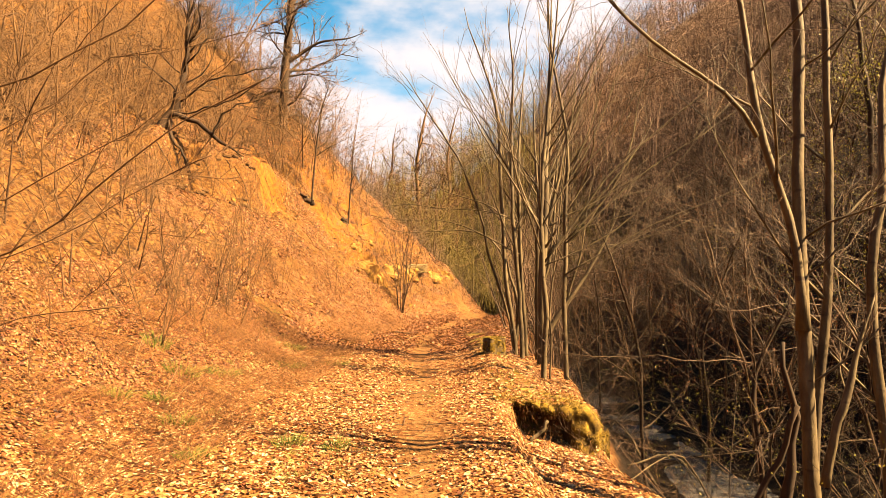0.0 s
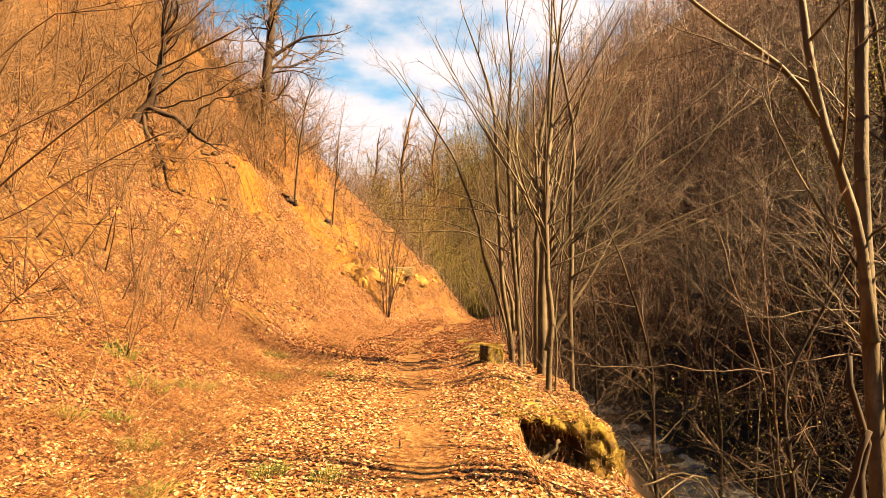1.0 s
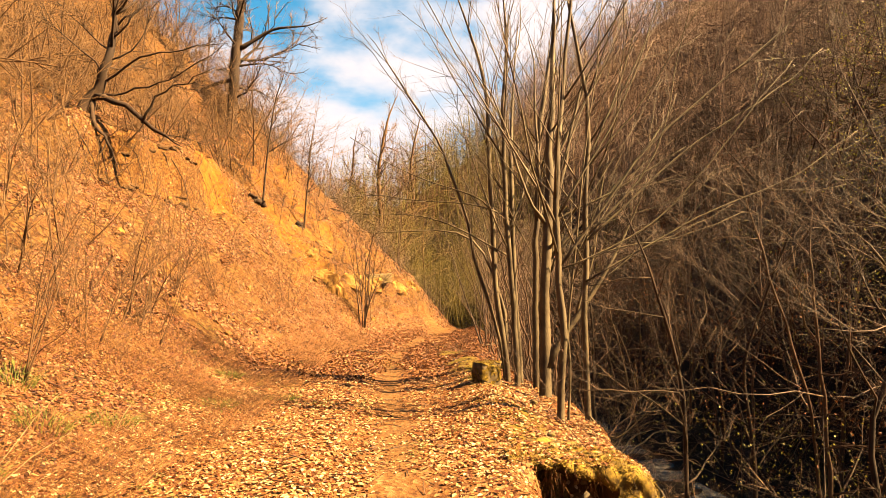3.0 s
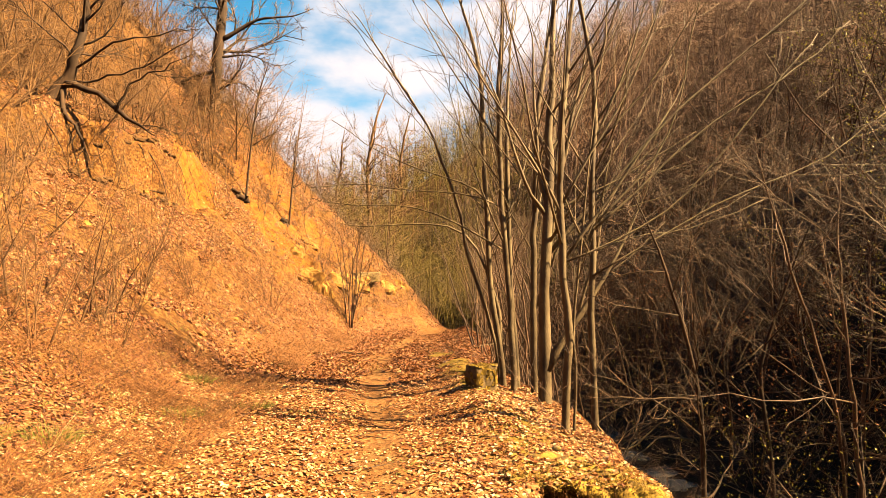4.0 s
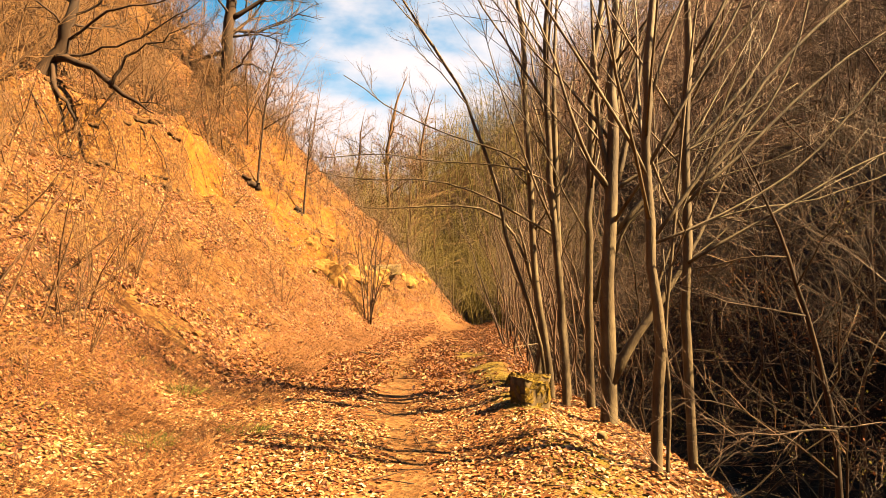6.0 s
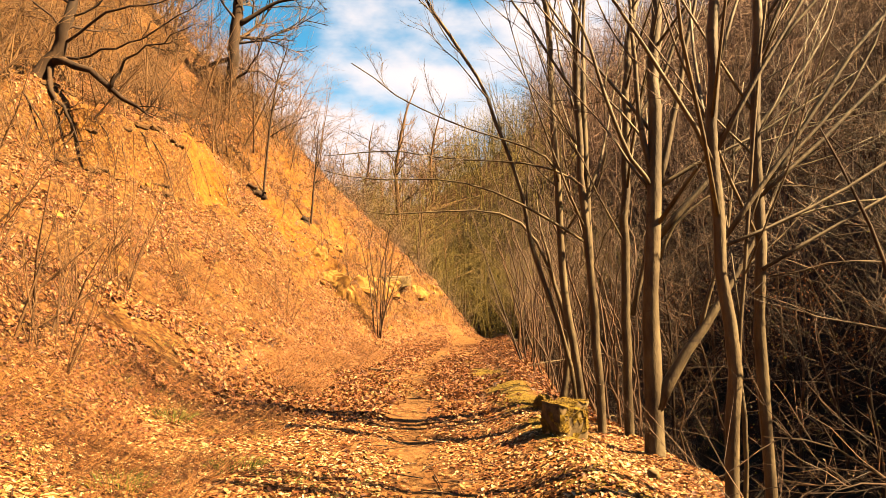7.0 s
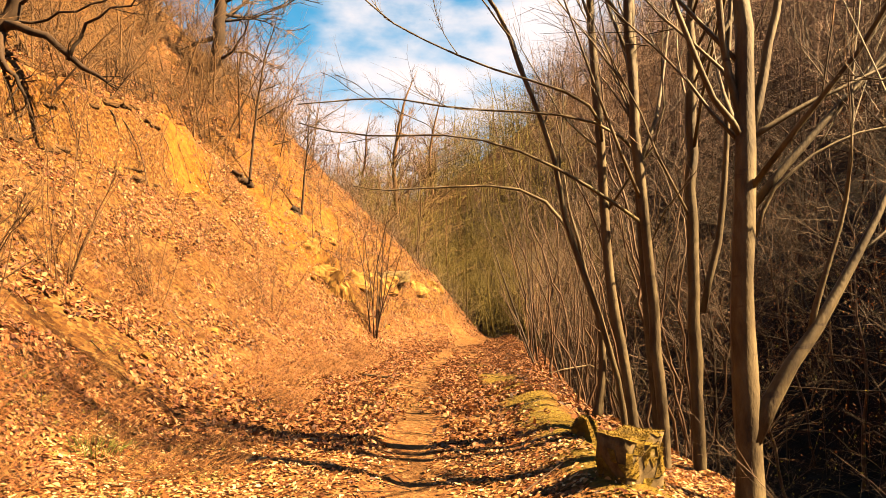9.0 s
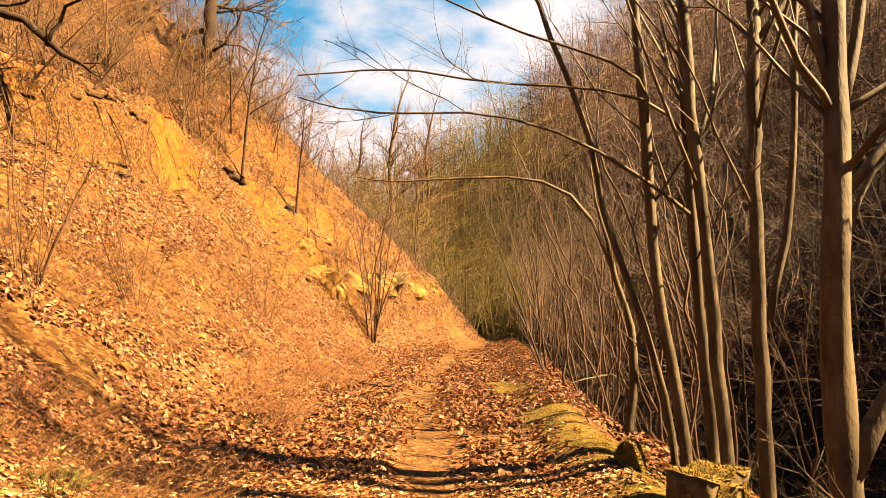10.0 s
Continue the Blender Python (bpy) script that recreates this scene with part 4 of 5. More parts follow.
fill_xy = scatter(87, 300, -5, 7, 41, 58, lambda x, y: (far_side(x, y) > -2.5) & (far_side(x, y) < 11))
woods("thicket", "sunlit budding thicket closing the valley", fill_xy, 4.6, 88, M_BUD, 12, 5, thick=0.0075, bough=0.5, spread=1.15, crown_from=0.04, lean=0.2, reach=0.5)
brush = scatter(73, 1050, -15, -4.2, 4, 37, lambda x, y: (np.interp(y, Y_KEYS, TOE) - x > 2.4 + 3.0 * step(15, 22, y) + 2.2 * vnoise(x, y, 3.0)))
woods("brushwood", "thin bare brushwood on the sunny slope", brush, 1.9, 74, M_BRUSH, 8, 3, thick=0.010, reach=0.6, spread=1.0, crown_from=0.02, lean=0.4, bough=0.5)
upper = scatter(117, 560, -16, -6.0, 12, 38, lambda x, y: (np.interp(y, Y_KEYS, TOE) - x > 6.4 + 1.6 * vnoise(x, y, 3.0)))
woods("brushwood", "tangled golden-brown brush under the slope's crest", upper, 2.4, 118, M_BRUSH, 9, 3, thick=0.011, reach=0.65, spread=1.1, crown_from=0.02, lean=0.5, bough=0.5)
rim = scatter(115, 420, -10, 2.5, 31.5, 41, lambda x, y: (np.interp(y, Y_KEYS, TOE) - x > 0.3))
woods("brushwood", "low bare scrub on the spur's rim", rim, 1.5, 116, M_TWIG, 10, 4, thick=0.008, spread=0.9, crown_from=0.02, lean=0.35, reach=0.55, bough=0.5)
low = scatter(75, 750, -9, 1, 7, 38, lambda x, y: (np.interp(y, Y_KEYS, TOE) - x > 0.4) & (vnoise(x, y, 2.2) > 0.05))
woods("brushwood", "low bare scrub and seedlings in the litter", low, 1.0, 76, M_BRUSH, 9, 3, thick=0.006, bough=0.5, spread=0.6, crown_from=0.02, lean=0.3)


# ---- fallen leaves ----
def leaf_blades(rng, c, N, size):
    """Small oval leaves at c with normals N, each of two halves bent along the midrib, the tip curled."""
    n = len(c)
    a = rng.uniform(0, 2 * np.pi, n)
    u = unit(np.cross(N, np.column_stack([np.cos(a), np.sin(a), np.zeros(n)])))
    v = np.cross(N, u)
    s = size * rng.uniform(0.45, 1.35, n)[:, None]
    w = s * rng.uniform(0.22, 0.36, n)[:, None]
    fold, curl = N * s * rng.uniform(-0.06, 0.28, n)[:, None], N * s * rng.uniform(-0.05, 0.25, n)[:, None]
    V = np.stack([c - u * s * 0.5, c + v * w - u * s * 0.15 + fold, c + v * w * 0.8 + u * s * 0.25 + fold, c + u * s * 0.5 + curl,
                  c - v * w * 0.8 + u * s * 0.25 + fold, c - v * w - u * s * 0.15 + fold], 1).reshape(-1, 3)
    i = np.arange(n)[:, None] * 6
    return V, np.concatenate([i + (0, 1, 2, 3), i + (0, 3, 4, 5)], 1).reshape(-1, 4)


def leaf_litter(name, label, xy, size, seed, mat, lift=0.008, tilt=0.24):
    """Leaves lying as the ground lies."""
    rng = np.random.default_rng(seed)
    n = len(xy)
    e = 0.06
    z = height(xy[:, 0], xy[:, 1])
    nx, ny = (z - height(xy[:, 0] + e, xy[:, 1])) / e, (z - height(xy[:, 0], xy[:, 1] + e)) / e
    N = unit(np.column_stack([nx, ny, np.ones(n)]) + rng.normal(0, tilt, (n, 3)))
    me = mesh_of(name, *leaf_blades(rng, np.column_stack([xy, z + lift * rng.uniform(0.4, 2.2, n)]), N, size), smooth=False)
    me.materials.append(mat)
    return tagged(new(name, me), label, "leaves", kind="stuff")


def thin_path(x, y):
    px = np.interp(y, (0, 7, 14, 20, 25, 32, 40), (-0.2, -0.25, -0.5, -0.6, -0.3, 0.6, 2.9))
    r = np.random.default_rng(5).random(len(x))
    return (x < np.interp(y, EDGE_Y, EDGE_X) + 0.5) & (r > 0.88 * np.exp(-((x - px) / 0.40) ** 2)) & (vnoise(x, y, 1.3) + 0.95 > r * 1.1) & (r > 0.9 * np.exp(-((x - 1.15) / 0.42) ** 2) * (vnoise(x, y, 0.9) > -0.1) * step(9.6, 10.6, y))


near = scatter(81, 190000, -7, 3, 2.0, 17, thin_path)
flat = near[:, 0] > np.interp(near[:, 1], Y_KEYS, TOE) - 0.4 + 0.9 * vnoise(near[:, 0], near[:, 1], 1.2)
leaf_litter("leaf_litter", "pale bleached oak leaves strewn along the path", near[flat], 0.050, 82, M_LEAF, 0.008, 0.22)
leaf_litter("leaf_litter", "rusty fallen leaves on the slope's foot", near[~flat], 0.050, 104, M_LEAF_RUST, 0.010, 0.26)
far = scatter(83, 170000, -12, 4, 16, 40, lambda x, y: thin_path(x, y) & ((vnoise(x, y, 0.8) > -0.22) | (np.interp(y, Y_KEYS, TOE) - x < 0.5)) & (np.random.default_rng(6).random(len(x)) > 0.65 * sand_cover(x, y)))
leaf_litter("leaf_litter", "fallen brown leaves on the slope", far, 0.084, 84, M_LEAF_RUST, 0.016, 0.45)


# ---- dry grass ----
def grass(name, label, xy, tall, seed, mat, per=7, lean=0.5, width=0.004):
    rng = np.random.default_rng(seed)
    k = np.repeat(np.arange(len(xy)), per)
    p = xy[k] + rng.normal(0, 0.05, (len(k), 2))
    foot = np.column_stack([p, height(p[:, 0], p[:, 1]) - 0.01])
    h = tall * rng.uniform(0.3, 1.2, len(k))
    tip = foot + np.column_stack([rng.normal(0, lean, len(k)) * h, rng.normal(0, lean, len(k)) * h, h])
    V, F = spike_arrays(foot, tip, np.full(len(k), width))
    me = mesh_of(name, V, None, F)
    me.materials.append(mat)
    return tagged(new(name, me), label, "grass", kind="stuff")


toe_band = scatter(85, 11000, -8.5, -1.6, 3, 30, lambda x, y: (np.abs(np.interp(y, Y_KEYS, TOE) - x - 0.9) < 2.2) & (vnoise(x, y, 1.1) > -0.05))
grass("dry_grass", "tangled straw-coloured dry grass at the slope's foot", toe_band, 0.24, 86, M_GRASS_DRY, per=6, lean=1.2, width=0.004)


# ---- stones, moss and fallen wood ----
def stone(name, at, dims, seed, label, mat, turn=0.0, moss=0.0, square=0.0, category="rock", group="", sink=0.25):
    """A worn block: a ball pressed towards a box, dented by noise; its moss is a part of its own."""
    bm = bmesh.new()
    rnd = random.Random(seed)
    off = Vector((rnd.uniform(0, 50), rnd.uniform(0, 50), rnd.uniform(0, 50)))
    if square > 0.6:
        for sx in (-1, 1):
            for sy in (-1, 1):
                for sz in (-1, 1):
                    bm.verts.new((sx * dims[0] / 2 * rnd.uniform(0.78, 1), sy * dims[1] / 2 * rnd.uniform(0.78, 1), sz * dims[2] / 2 * rnd.uniform(0.8, 1)))
    for k in range(22 if square <= 0.6 else 5):
        p = [rnd.uniform(-1, 1) for _ in range(3)]
        p[k % 3] = 1.0 if k % 2 else -1.0
        p = Vector(p)
        p = p.lerp(p.normalized(), 1 - square)
        bm.verts.new((p.x * dims[0] / 2, p.y * dims[1] / 2, p.z * dims[2] / 2))
    hull = bmesh.ops.convex_hull(bm, input=bm.verts[:])
    bmesh.ops.delete(bm, geom=list({g for g in hull["geom_interior"] + hull["geom_unused"] if isinstance(g, bmesh.types.BMVert)}), context="VERTS")
    bmesh.ops.recalc_face_normals(bm, faces=bm.faces[:])
    bmesh.ops.subdivide_edges(bm, edges=bm.edges[:], cuts=4 if max(dims) > 0.4 else 1, use_grid_fill=True)
    bm.normal_update()
    size = max(dims)
    moved = [(v, v.co + v.normal * size * ((0.13 if mat == M_ROCK else 0.07) * noise.noise(v.co * 4 / size + off) + 0.045 * noise.noise(v.co * 11 / size + off))) for v in bm.verts]
    for v, c in moved:
        v.co = c
    bm.normal_update()
    thing = tagged(new(name), label, category, group)
    thing.matrix_world = pose(at[0], at[1], at[2] + dims[2] * (0.5 - sink), 0, 0, turn)
    me = bpy.data.meshes.new("stone")
    bm.to_mesh(me)
    me.polygons.foreach_set("use_smooth", np.full(len(me.polygons), mat == M_ROCK_GREY))
    part("stone", me, mat, thing)
    if moss:
        gone = [f for f in bm.faces if f.normal.z < 1 - moss + 0.75 * noise.noise(f.calc_center_median() * 9 + off)]
        normals = {v: v.normal.copy() for v in bm.verts}
        for v in bm.verts:
            v.co += normals[v] * (0.006 + 0.010 * (0.5 + 0.5 * noise.noise(v.co * 25 + off)))
        bmesh.ops.delete(bm, geom=gone, context="FACES")
        bm.normal_update()
        for f in list(bm.faces):
            vs = [v.co.copy() for v in f.verts]
            for _ in range(max(2, int(f.calc_area() * 9000))):
                a, b = sorted((rnd.random(), rnd.random()))
                c = vs[0] * a + vs[1] * (b - a) + vs[2] * (1 - b)
                tip = c + (f.normal + Vector((rnd.uniform(-0.7, 0.7), rnd.uniform(-0.7, 0.7), rnd.uniform(-0.5, 0.4)))) * rnd.uniform(0.006, 0.020)
                side = Vector((rnd.uniform(-1, 1), rnd.uniform(-1, 1), rnd.uniform(-1, 1))).normalized() * 0.004
                bm.faces.new((bm.verts.new(c - side), bm.verts.new(c + side), bm.verts.new(tip)))
        me = bpy.data.meshes.new("moss")
        bm.to_mesh(me)
        part("moss", me, M_MOSS, thing, "golden-green moss cushion")
    bm.free()
    return thing


# the undercut ledge: a mossy turf roof whose lip overhangs a dark hollow, on a mossy rock foot
def ledge():
    rng = np.random.default_rng(101)
    xs = np.linspace(0.8, 2.62, 76)
    top = np.interp(xs, (0.8, 1.36, 1.66, 1.9, 2.2, 2.42, 2.55, 2.62), (-0.08, -0.04, -0.07, -0.10, -0.19, -0.34, -0.6, -1.1))
    lip = np.interp(xs, (0.8, 1.1, 1.36, 1.66, 1.88, 2.62), (-0.16, -0.12, -0.15, -0.24, -0.34, -1.1)) + 0.05 * vnoise(xs, xs * 0, 0.12)
    open_ = step(1.0, 1.12, xs) * (1 - step(1.84, 1.98, xs))
    back = 0.5 * step(2.3, 2.62, xs)
    cols = []
    for x, t, u, o, bk in zip(xs, top, lip, open_, back):
        u = min(u, t - 0.05)
        g = float(height(np.array(x), np.array(10.95))) - 0.02
        keys = np.array([(10.95, g), (10.3, max(t, g - 0.1) + 0.03), (9.8 + bk, t + 0.01), (9.60 + bk, t - 0.05), (9.58 + bk, u - 0.02),
                         (9.56 + 0.45 * o + bk, -0.55 + o * (u + 0.53)), (9.58 + 0.7 * o + bk, -0.75 + o * (u + 0.5)), (9.62 + 0.72 * o + bk, -1.2)])
        line = smooth_line(np.column_stack([np.full(8, x), keys]), 44)
        cols.append(line)
    P = np.array(cols)
    for k, (size, amp) in enumerate(((0.35, 0.07), (0.12, 0.045), (0.05, 0.018))):
        P[:, :, 1] += amp * vnoise(P[:, :, 0] + P[:, :, 1] * 0.4 + 7 * k, P[:, :, 2] + 3, size, 2)
        P[:, :, 2] += amp * 0.7 * vnoise(P[:, :, 0] + 31 + k, P[:, :, 1] + P[:, :, 2] * 0.5, size, 2)
    thing = tagged(new("ledge"), "mossy turf ledge overhanging a dark hollow", "ledge")
    w = P.shape[1]
    i = (np.arange(P.shape[0] - 1)[:, None] * w + np.arange(w - 1)[None, :])
    quads = np.stack([i, i + 1, i + w + 1, i + w], -1)
    under = (np.arange(w - 1)[None, :] > 26) & (open_[:-1, None] > 0.4)
    foot = (np.arange(w - 1)[None, :] > 26) & ~under
    roof = ~under & ~foot
    V = P.reshape(-1, 3)
    for name, pick, mat, label in (("turf", roof, M_TURF, "golden-green mossy turf"), ("hollow", under, M_CLOD, "dark crumbling soil"), ("rock_foot", foot, M_TURF, "moss-hung rock")):
        part(name, mesh_of(name, V, quads[pick]), mat, thing, label)
    # tufts of moss on the roof and its face
    ii, jj = rng.integers(0, P.shape[0] - 1, 9000), rng.integers(12, w - 8, 9000)
    ok = ~under[ii, jj] & (vnoise(P[ii, jj, 0], P[ii, jj, 1] + P[ii, jj, 2], 0.16) > -0.25)
    a = P[ii[ok], jj[ok]] + rng.normal(0, 0.012, (ok.sum(), 3))
    V2, F2 = spike_arrays(a, a + rng.normal(0, 0.014, a.shape) + (0, -0.014, 0.012), np.full(len(a), 0.006))
    tagged(part("moss", mesh_of("moss", V2, None, F2), M_MOSS, thing, "golden-green moss tufts"), kind="stuff")
    ii, jj = rng.integers(0, P.shape[0] - 1, 2600), rng.integers(0, 20, 2600)
    keep = vnoise(P[ii, jj, 0] + 5, P[ii, jj, 1], 0.5) > -0.15
    a = P[ii[keep], jj[keep]] + rng.normal(0, 0.02, (keep.sum(), 3)) * (1, 1, 0) + (0, 0, 0.012)
    tagged(part("leaves", mesh_of("leaves", *leaf_blades(rng, a, unit(rng.normal(0, 0.3, a.shape) + (0, 0, 1)), 0.05), smooth=False), M_LEAF, thing, "fallen brown leaves"), kind="stuff")
    # pale blades and rootlets hanging before the hollow
    a = np.column_stack([rng.uniform(1.05, 1.85, 46), rng.uniform(9.5, 9.66, 46), rng.uniform(-0.3, -0.1, 46)])
    low = np.column_stack([rng.uniform(1.0, 2.4, 70), rng.uniform(9.2, 9.5, 70), np.full(70, -0.82)])
    low[:, 2] = height(low[:, 0], low[:, 1])
    V3, F3 = spike_arrays(np.vstack([a, low]), np.vstack([a + rng.normal(0, 0.06, a.shape) + (0, -0.03, -0.22), low + rng.normal(0, 0.07, low.shape) + (0, 0, 0.2)]), np.full(116, 0.0035))
    tagged(part("rootlets", mesh_of("rootlets", V3, None, F3), M_GRASS_DRY, thing, "pale hanging rootlets and blades"), kind="stuff")


ledge()
stone("boulder", on_ground(1.13, 13.95), (0.42, 0.38, 0.48), 105, "square boulder with moss on the path's edge", M_ROCK_GREY, 25, moss=0.9, square=0.62, sink=0.28)
stone("boulder", on_ground(1.22, 15.6), (0.32, 0.30, 0.32), 106, "small dark stone cloaked in moss", M_ROCK_GREY, 35, moss=1.2, square=0.4)
stone("stone", on_ground(1.55, 11.0), (0.12, 0.10, 0.09), 107, "small brown stone in the litter", M_ROCK_GREY, 10, square=0.4)
stone("stone", on_ground(1.75, 13.0), (0.14, 0.12, 0.12), 109, "small brown stone beside a tree", M_ROCK_GREY, 60, square=0.5)

# the rocks laid bare at the foot of the slope
rock_rng = random.Random(7)
for i, (rx, ry, w, d, h, turn) in enumerate(((-3.75, 31.5, 1.2, 0.9, 2.1, 20), (-3.25, 31.7, 1.0, 0.8, 1.7, 35), (-3.0, 32.8, 1.5, 1.0, 1.8, 28), (-2.5, 33.8, 1.6, 1.0, 1.3, 40), (-4.5, 31.9, 0.9, 0.8, 1.2, 10), (-0.7, 36.2, 1.3, 0.9, 1.3, 30), (0.0, 37.6, 1.3, 0.9, 1.4, 20), (-1.9, 34.4, 1.2, 0.9, 1.0, 15), (-4.2, 33.2, 1.0, 0.8, 1.0, 30))):
    stone("outcrop", on_ground(rx, ry), (w, d, h), 120 + i, "ochre sandstone outcrop in the slope", M_ROCK, turn, square=0.5, group="outcrops of the slope", sink=0.8)
stone("flat_stone", on_ground(-1.6, 34.7), (1.5, 0.9, 0.5), 131, "pale grey slab of stone below the outcrops", M_ROCK_GREY, 25, square=0.8, sink=0.2)
for i in range(16):
    ry = rock_rng.uniform(16, 33)
    rx = float(np.interp(ry, Y_KEYS, TOE)) - rock_rng.uniform(0.3, 6.5)
    w = rock_rng.uniform(0.12, 0.34)
    stone("stone", on_ground(rx, ry), (w, w * 0.8, w * 0.7), 160 + i, "loose ochre stone on the slope", M_ROCK, rock_rng.uniform(0, 180), square=0.6, group="loose stones on the slope", sink=0.55)


def fallen(name, pts, r0, r1, label, mat, category="branch", group="", seed=0):
    rng = np.random.default_rng(seed)
    line = smooth_line(pts, 12)
    line[1:-1] += rng.normal(0, r0 * 0.5, line[1:-1].shape)
    V, F, T = chain_arrays(line, np.linspace(r0, r1, 12), 7, 0.25)
    me = mesh_of(name, V, F, T)
    me.materials.append(mat)
    return tagged(new(name, me), label, category, group)


fallen("branch", [(1.17, 9.35, -0.74), (1.28, 9.38, -0.60), (1.42, 9.4, -0.50), (1.55, 9.42, -0.32)], 0.035, 0.028, "short broken branch leaning at the hollow", M_BARK)
fallen("branch", [on_ground(-1.75, 23.0, -0.02), on_ground(-1.4, 22.85, -0.04), on_ground(-0.95, 22.6, -0.02)], 0.035, 0.02, "pale fallen branch across the path", M_BARK)
fallen("branch", [(2.6, 6.6, -1.4), (3.0, 6.3, -0.6), (3.3, 6.2, 0.1), (3.4, 6.1, 0.5)], 0.04, 0.025, "dark broken branch leaning in the thicket", M_BARK_DARK)
fallen("stump", [(3.42, 6.25, -1.6), (3.40, 6.22, 0.1), (3.36, 6.2, 0.62), (3.33, 6.2, 1.1)], 0.08, 0.02, "rotten dark broken stump by the tree", M_BARK_DARK, "stump")
fallen("stump", [on_ground(-6.72, 31.9, 0.15), on_ground(-6.72, 31.85, -0.12), on_ground(-6.95, 31.7, -0.22), on_ground(-7.2, 31.6, -0.2)], 0.17, 0.05, "dark uprooted stump on the slope", M_BARK_DARK, "stump")
fallen("stump", [on_ground(-5.1, 32.8, 0.2), (-5.25, 32.8, on_ground(-5.1, 32.8)[2] + 0.2)], 0.14, 0.10, "dark uprooted stump on the slope", M_BARK_DARK, "stump")
fall_rng = random.Random(9)
for i in range(26):
    y = fall_rng.uniform(5, 34)
    x = float(np.interp(y, EDGE_Y, EDGE_X)) + fall_rng.uniform(0.9, 5.5)
    a, ln = fall_rng.uniform(0, 6.28), fall_rng.uniform(1.2, 3.2)
    x2, y2 = x + math.cos(a) * ln, y + math.sin(a) * ln
    p, q = on_ground(x, y, -0.05), on_ground(x2, y2, -0.3)
    m = ((x + x2) / 2, (y + y2) / 2, max(p[2], q[2]) + fall_rng.uniform(0.1, 0.7))
    fallen("branch", [p, m, q], fall_rng.uniform(0.015, 0.04), 0.008, "fallen bare branch in the gully thicket", M_BARK, group="fallen branches in the gully", seed=i)
# root-bound clods that stand out of the torn slope in broken rows
clod_rng = random.Random(17)
for i in range(34):
    y = clod_rng.uniform(23.6, 28.6)
    x = -9.95 + 0.30 * (y - 24.5) + clod_rng.choice((-0.5, -0.1, 0.35, 0.8)) + clod_rng.uniform(-0.12, 0.12)
    w = clod_rng.uniform(0.22, 0.5)
    # rows of dark clods stand in for the slope's shadowed undercuts
    stone("clod", on_ground(x, y), (w * 0.5, w * 1.3, w * 0.42), 300 + i, "root-bound clod coloured dark as undercut shade on the torn slope", M_CLOD, clod_rng.uniform(-40, 10), square=0.3, category="clod", group="clods of the torn slope", sink=0.35)
# roots hanging from the eroded brink
for i in range(14):
    y = 22.5 + 7.5 * i / 14 + fall_rng.uniform(-0.2, 0.2)
    x = -10.3 + 0.34 * (y - 25) + fall_rng.uniform(-0.2, 0.3)
    p = on_ground(x, y, 0.05)
    q = on_ground(x + fall_rng.uniform(0.5, 1.1), y + fall_rng.uniform(-0.5, 0.5), 0.0)
    m = ((p[0] + q[0]) / 2 + 0.1, (p[1] + q[1]) / 2, (p[2] + q[2]) / 2 + fall_rng.uniform(0.05, 0.25))
    fallen("root", [p, m, q], fall_rng.uniform(0.012, 0.028), 0.005, "bare root hanging from the eroded brink", M_BARK_DARK, "root", "roots of the brink", i)

# the bowed pole whose head hangs over the path
bare_tree("sapling", on_ground(2.05, 18.1), [
    ([on_ground(2.0, 18.1, 0.2), (2.17, 18.1, 0.55), (2.15, 18.1, 1.44), (1.95, 18.1, 2.0)], 0.075, 0.04),
    ([(1.98, 18.1, 1.9), (1.84, 18.1, 2.33), (1.56, 18.1, 3.17), (0.96, 18, 3.38), (0.14, 18, 3.33), (-0.97, 18, 3.27)], 0.035, 0.011, "limb")],
    "bowed sapling bent over the path from a stout foot", 46, limbs=7, limb_len=0.9, start=0.3, top=1.6)

# crooked saplings crowding the path's edge
row_rng = random.Random(29)
for i in range(44):
    y = 16.4 + 10.5 * (i + row_rng.random()) / 44
    x = float(np.interp(y, EDGE_Y, EDGE_X)) + row_rng.uniform(-0.35, 1.6)
    g = on_ground(x, y, 0.15)
    tall, lx, ly = row_rng.uniform(2.6, 5.4), row_rng.uniform(-1.4, 0.7), row_rng.uniform(-0.6, 0.6)
    line = [g, (x + lx * 0.1, y + ly * 0.2, g[2] + tall * 0.3), (x + lx * 0.5, y + ly * 0.4, g[2] + tall * 0.65), (x + lx, y + ly, g[2] + tall)]
    bare_tree("sapling", g, [(line, row_rng.uniform(0.016, 0.034), 0.010)], "thin crooked bare sapling on the path's edge", 500 + i, limbs=6, limb_len=1.7, spread=0.7, start=0.3, bark=M_LIMB, wood=M_TWIG, top=1.0, twigs=4, fine=3, crook=0.06, stout=0.9, group="saplings along the path's edge")

# slight dark trees that rise out of the gully
for i, (x, y, tall, lean) in enumerate(((3.75, 11.9, 4.2, -0.3), (5.6, 13.6, 5.5, 0.5), (6.8, 17.0, 5.0, 0.8), (5.2, 21.0, 6.0, -0.2), (4.6, 9.4, 4.6, 0.6))):
    g = on_ground(x, y, 0.2)
    line = [g, (x + lean * 0.2, y, g[2] + tall * 0.3), (x - lean * 0.1, y + 0.1, g[2] + tall * 0.6), (x + lean, y, g[2] + tall * 0.85)]
    bare_tree("tree", g, [(line, 0.045, 0.022)], "slight dark bare tree rising from the gully", 140 + i, limbs=12, limb_len=2.6, spread=1.0, start=0.2, bark=M_BARK_DARK, top=1.8, twigs=9, lift=0.0, stout=1.3, group="slight trees of the gully")

# spreading bare trees between the stream and the hill's foot
gully_rng = random.Random(23)
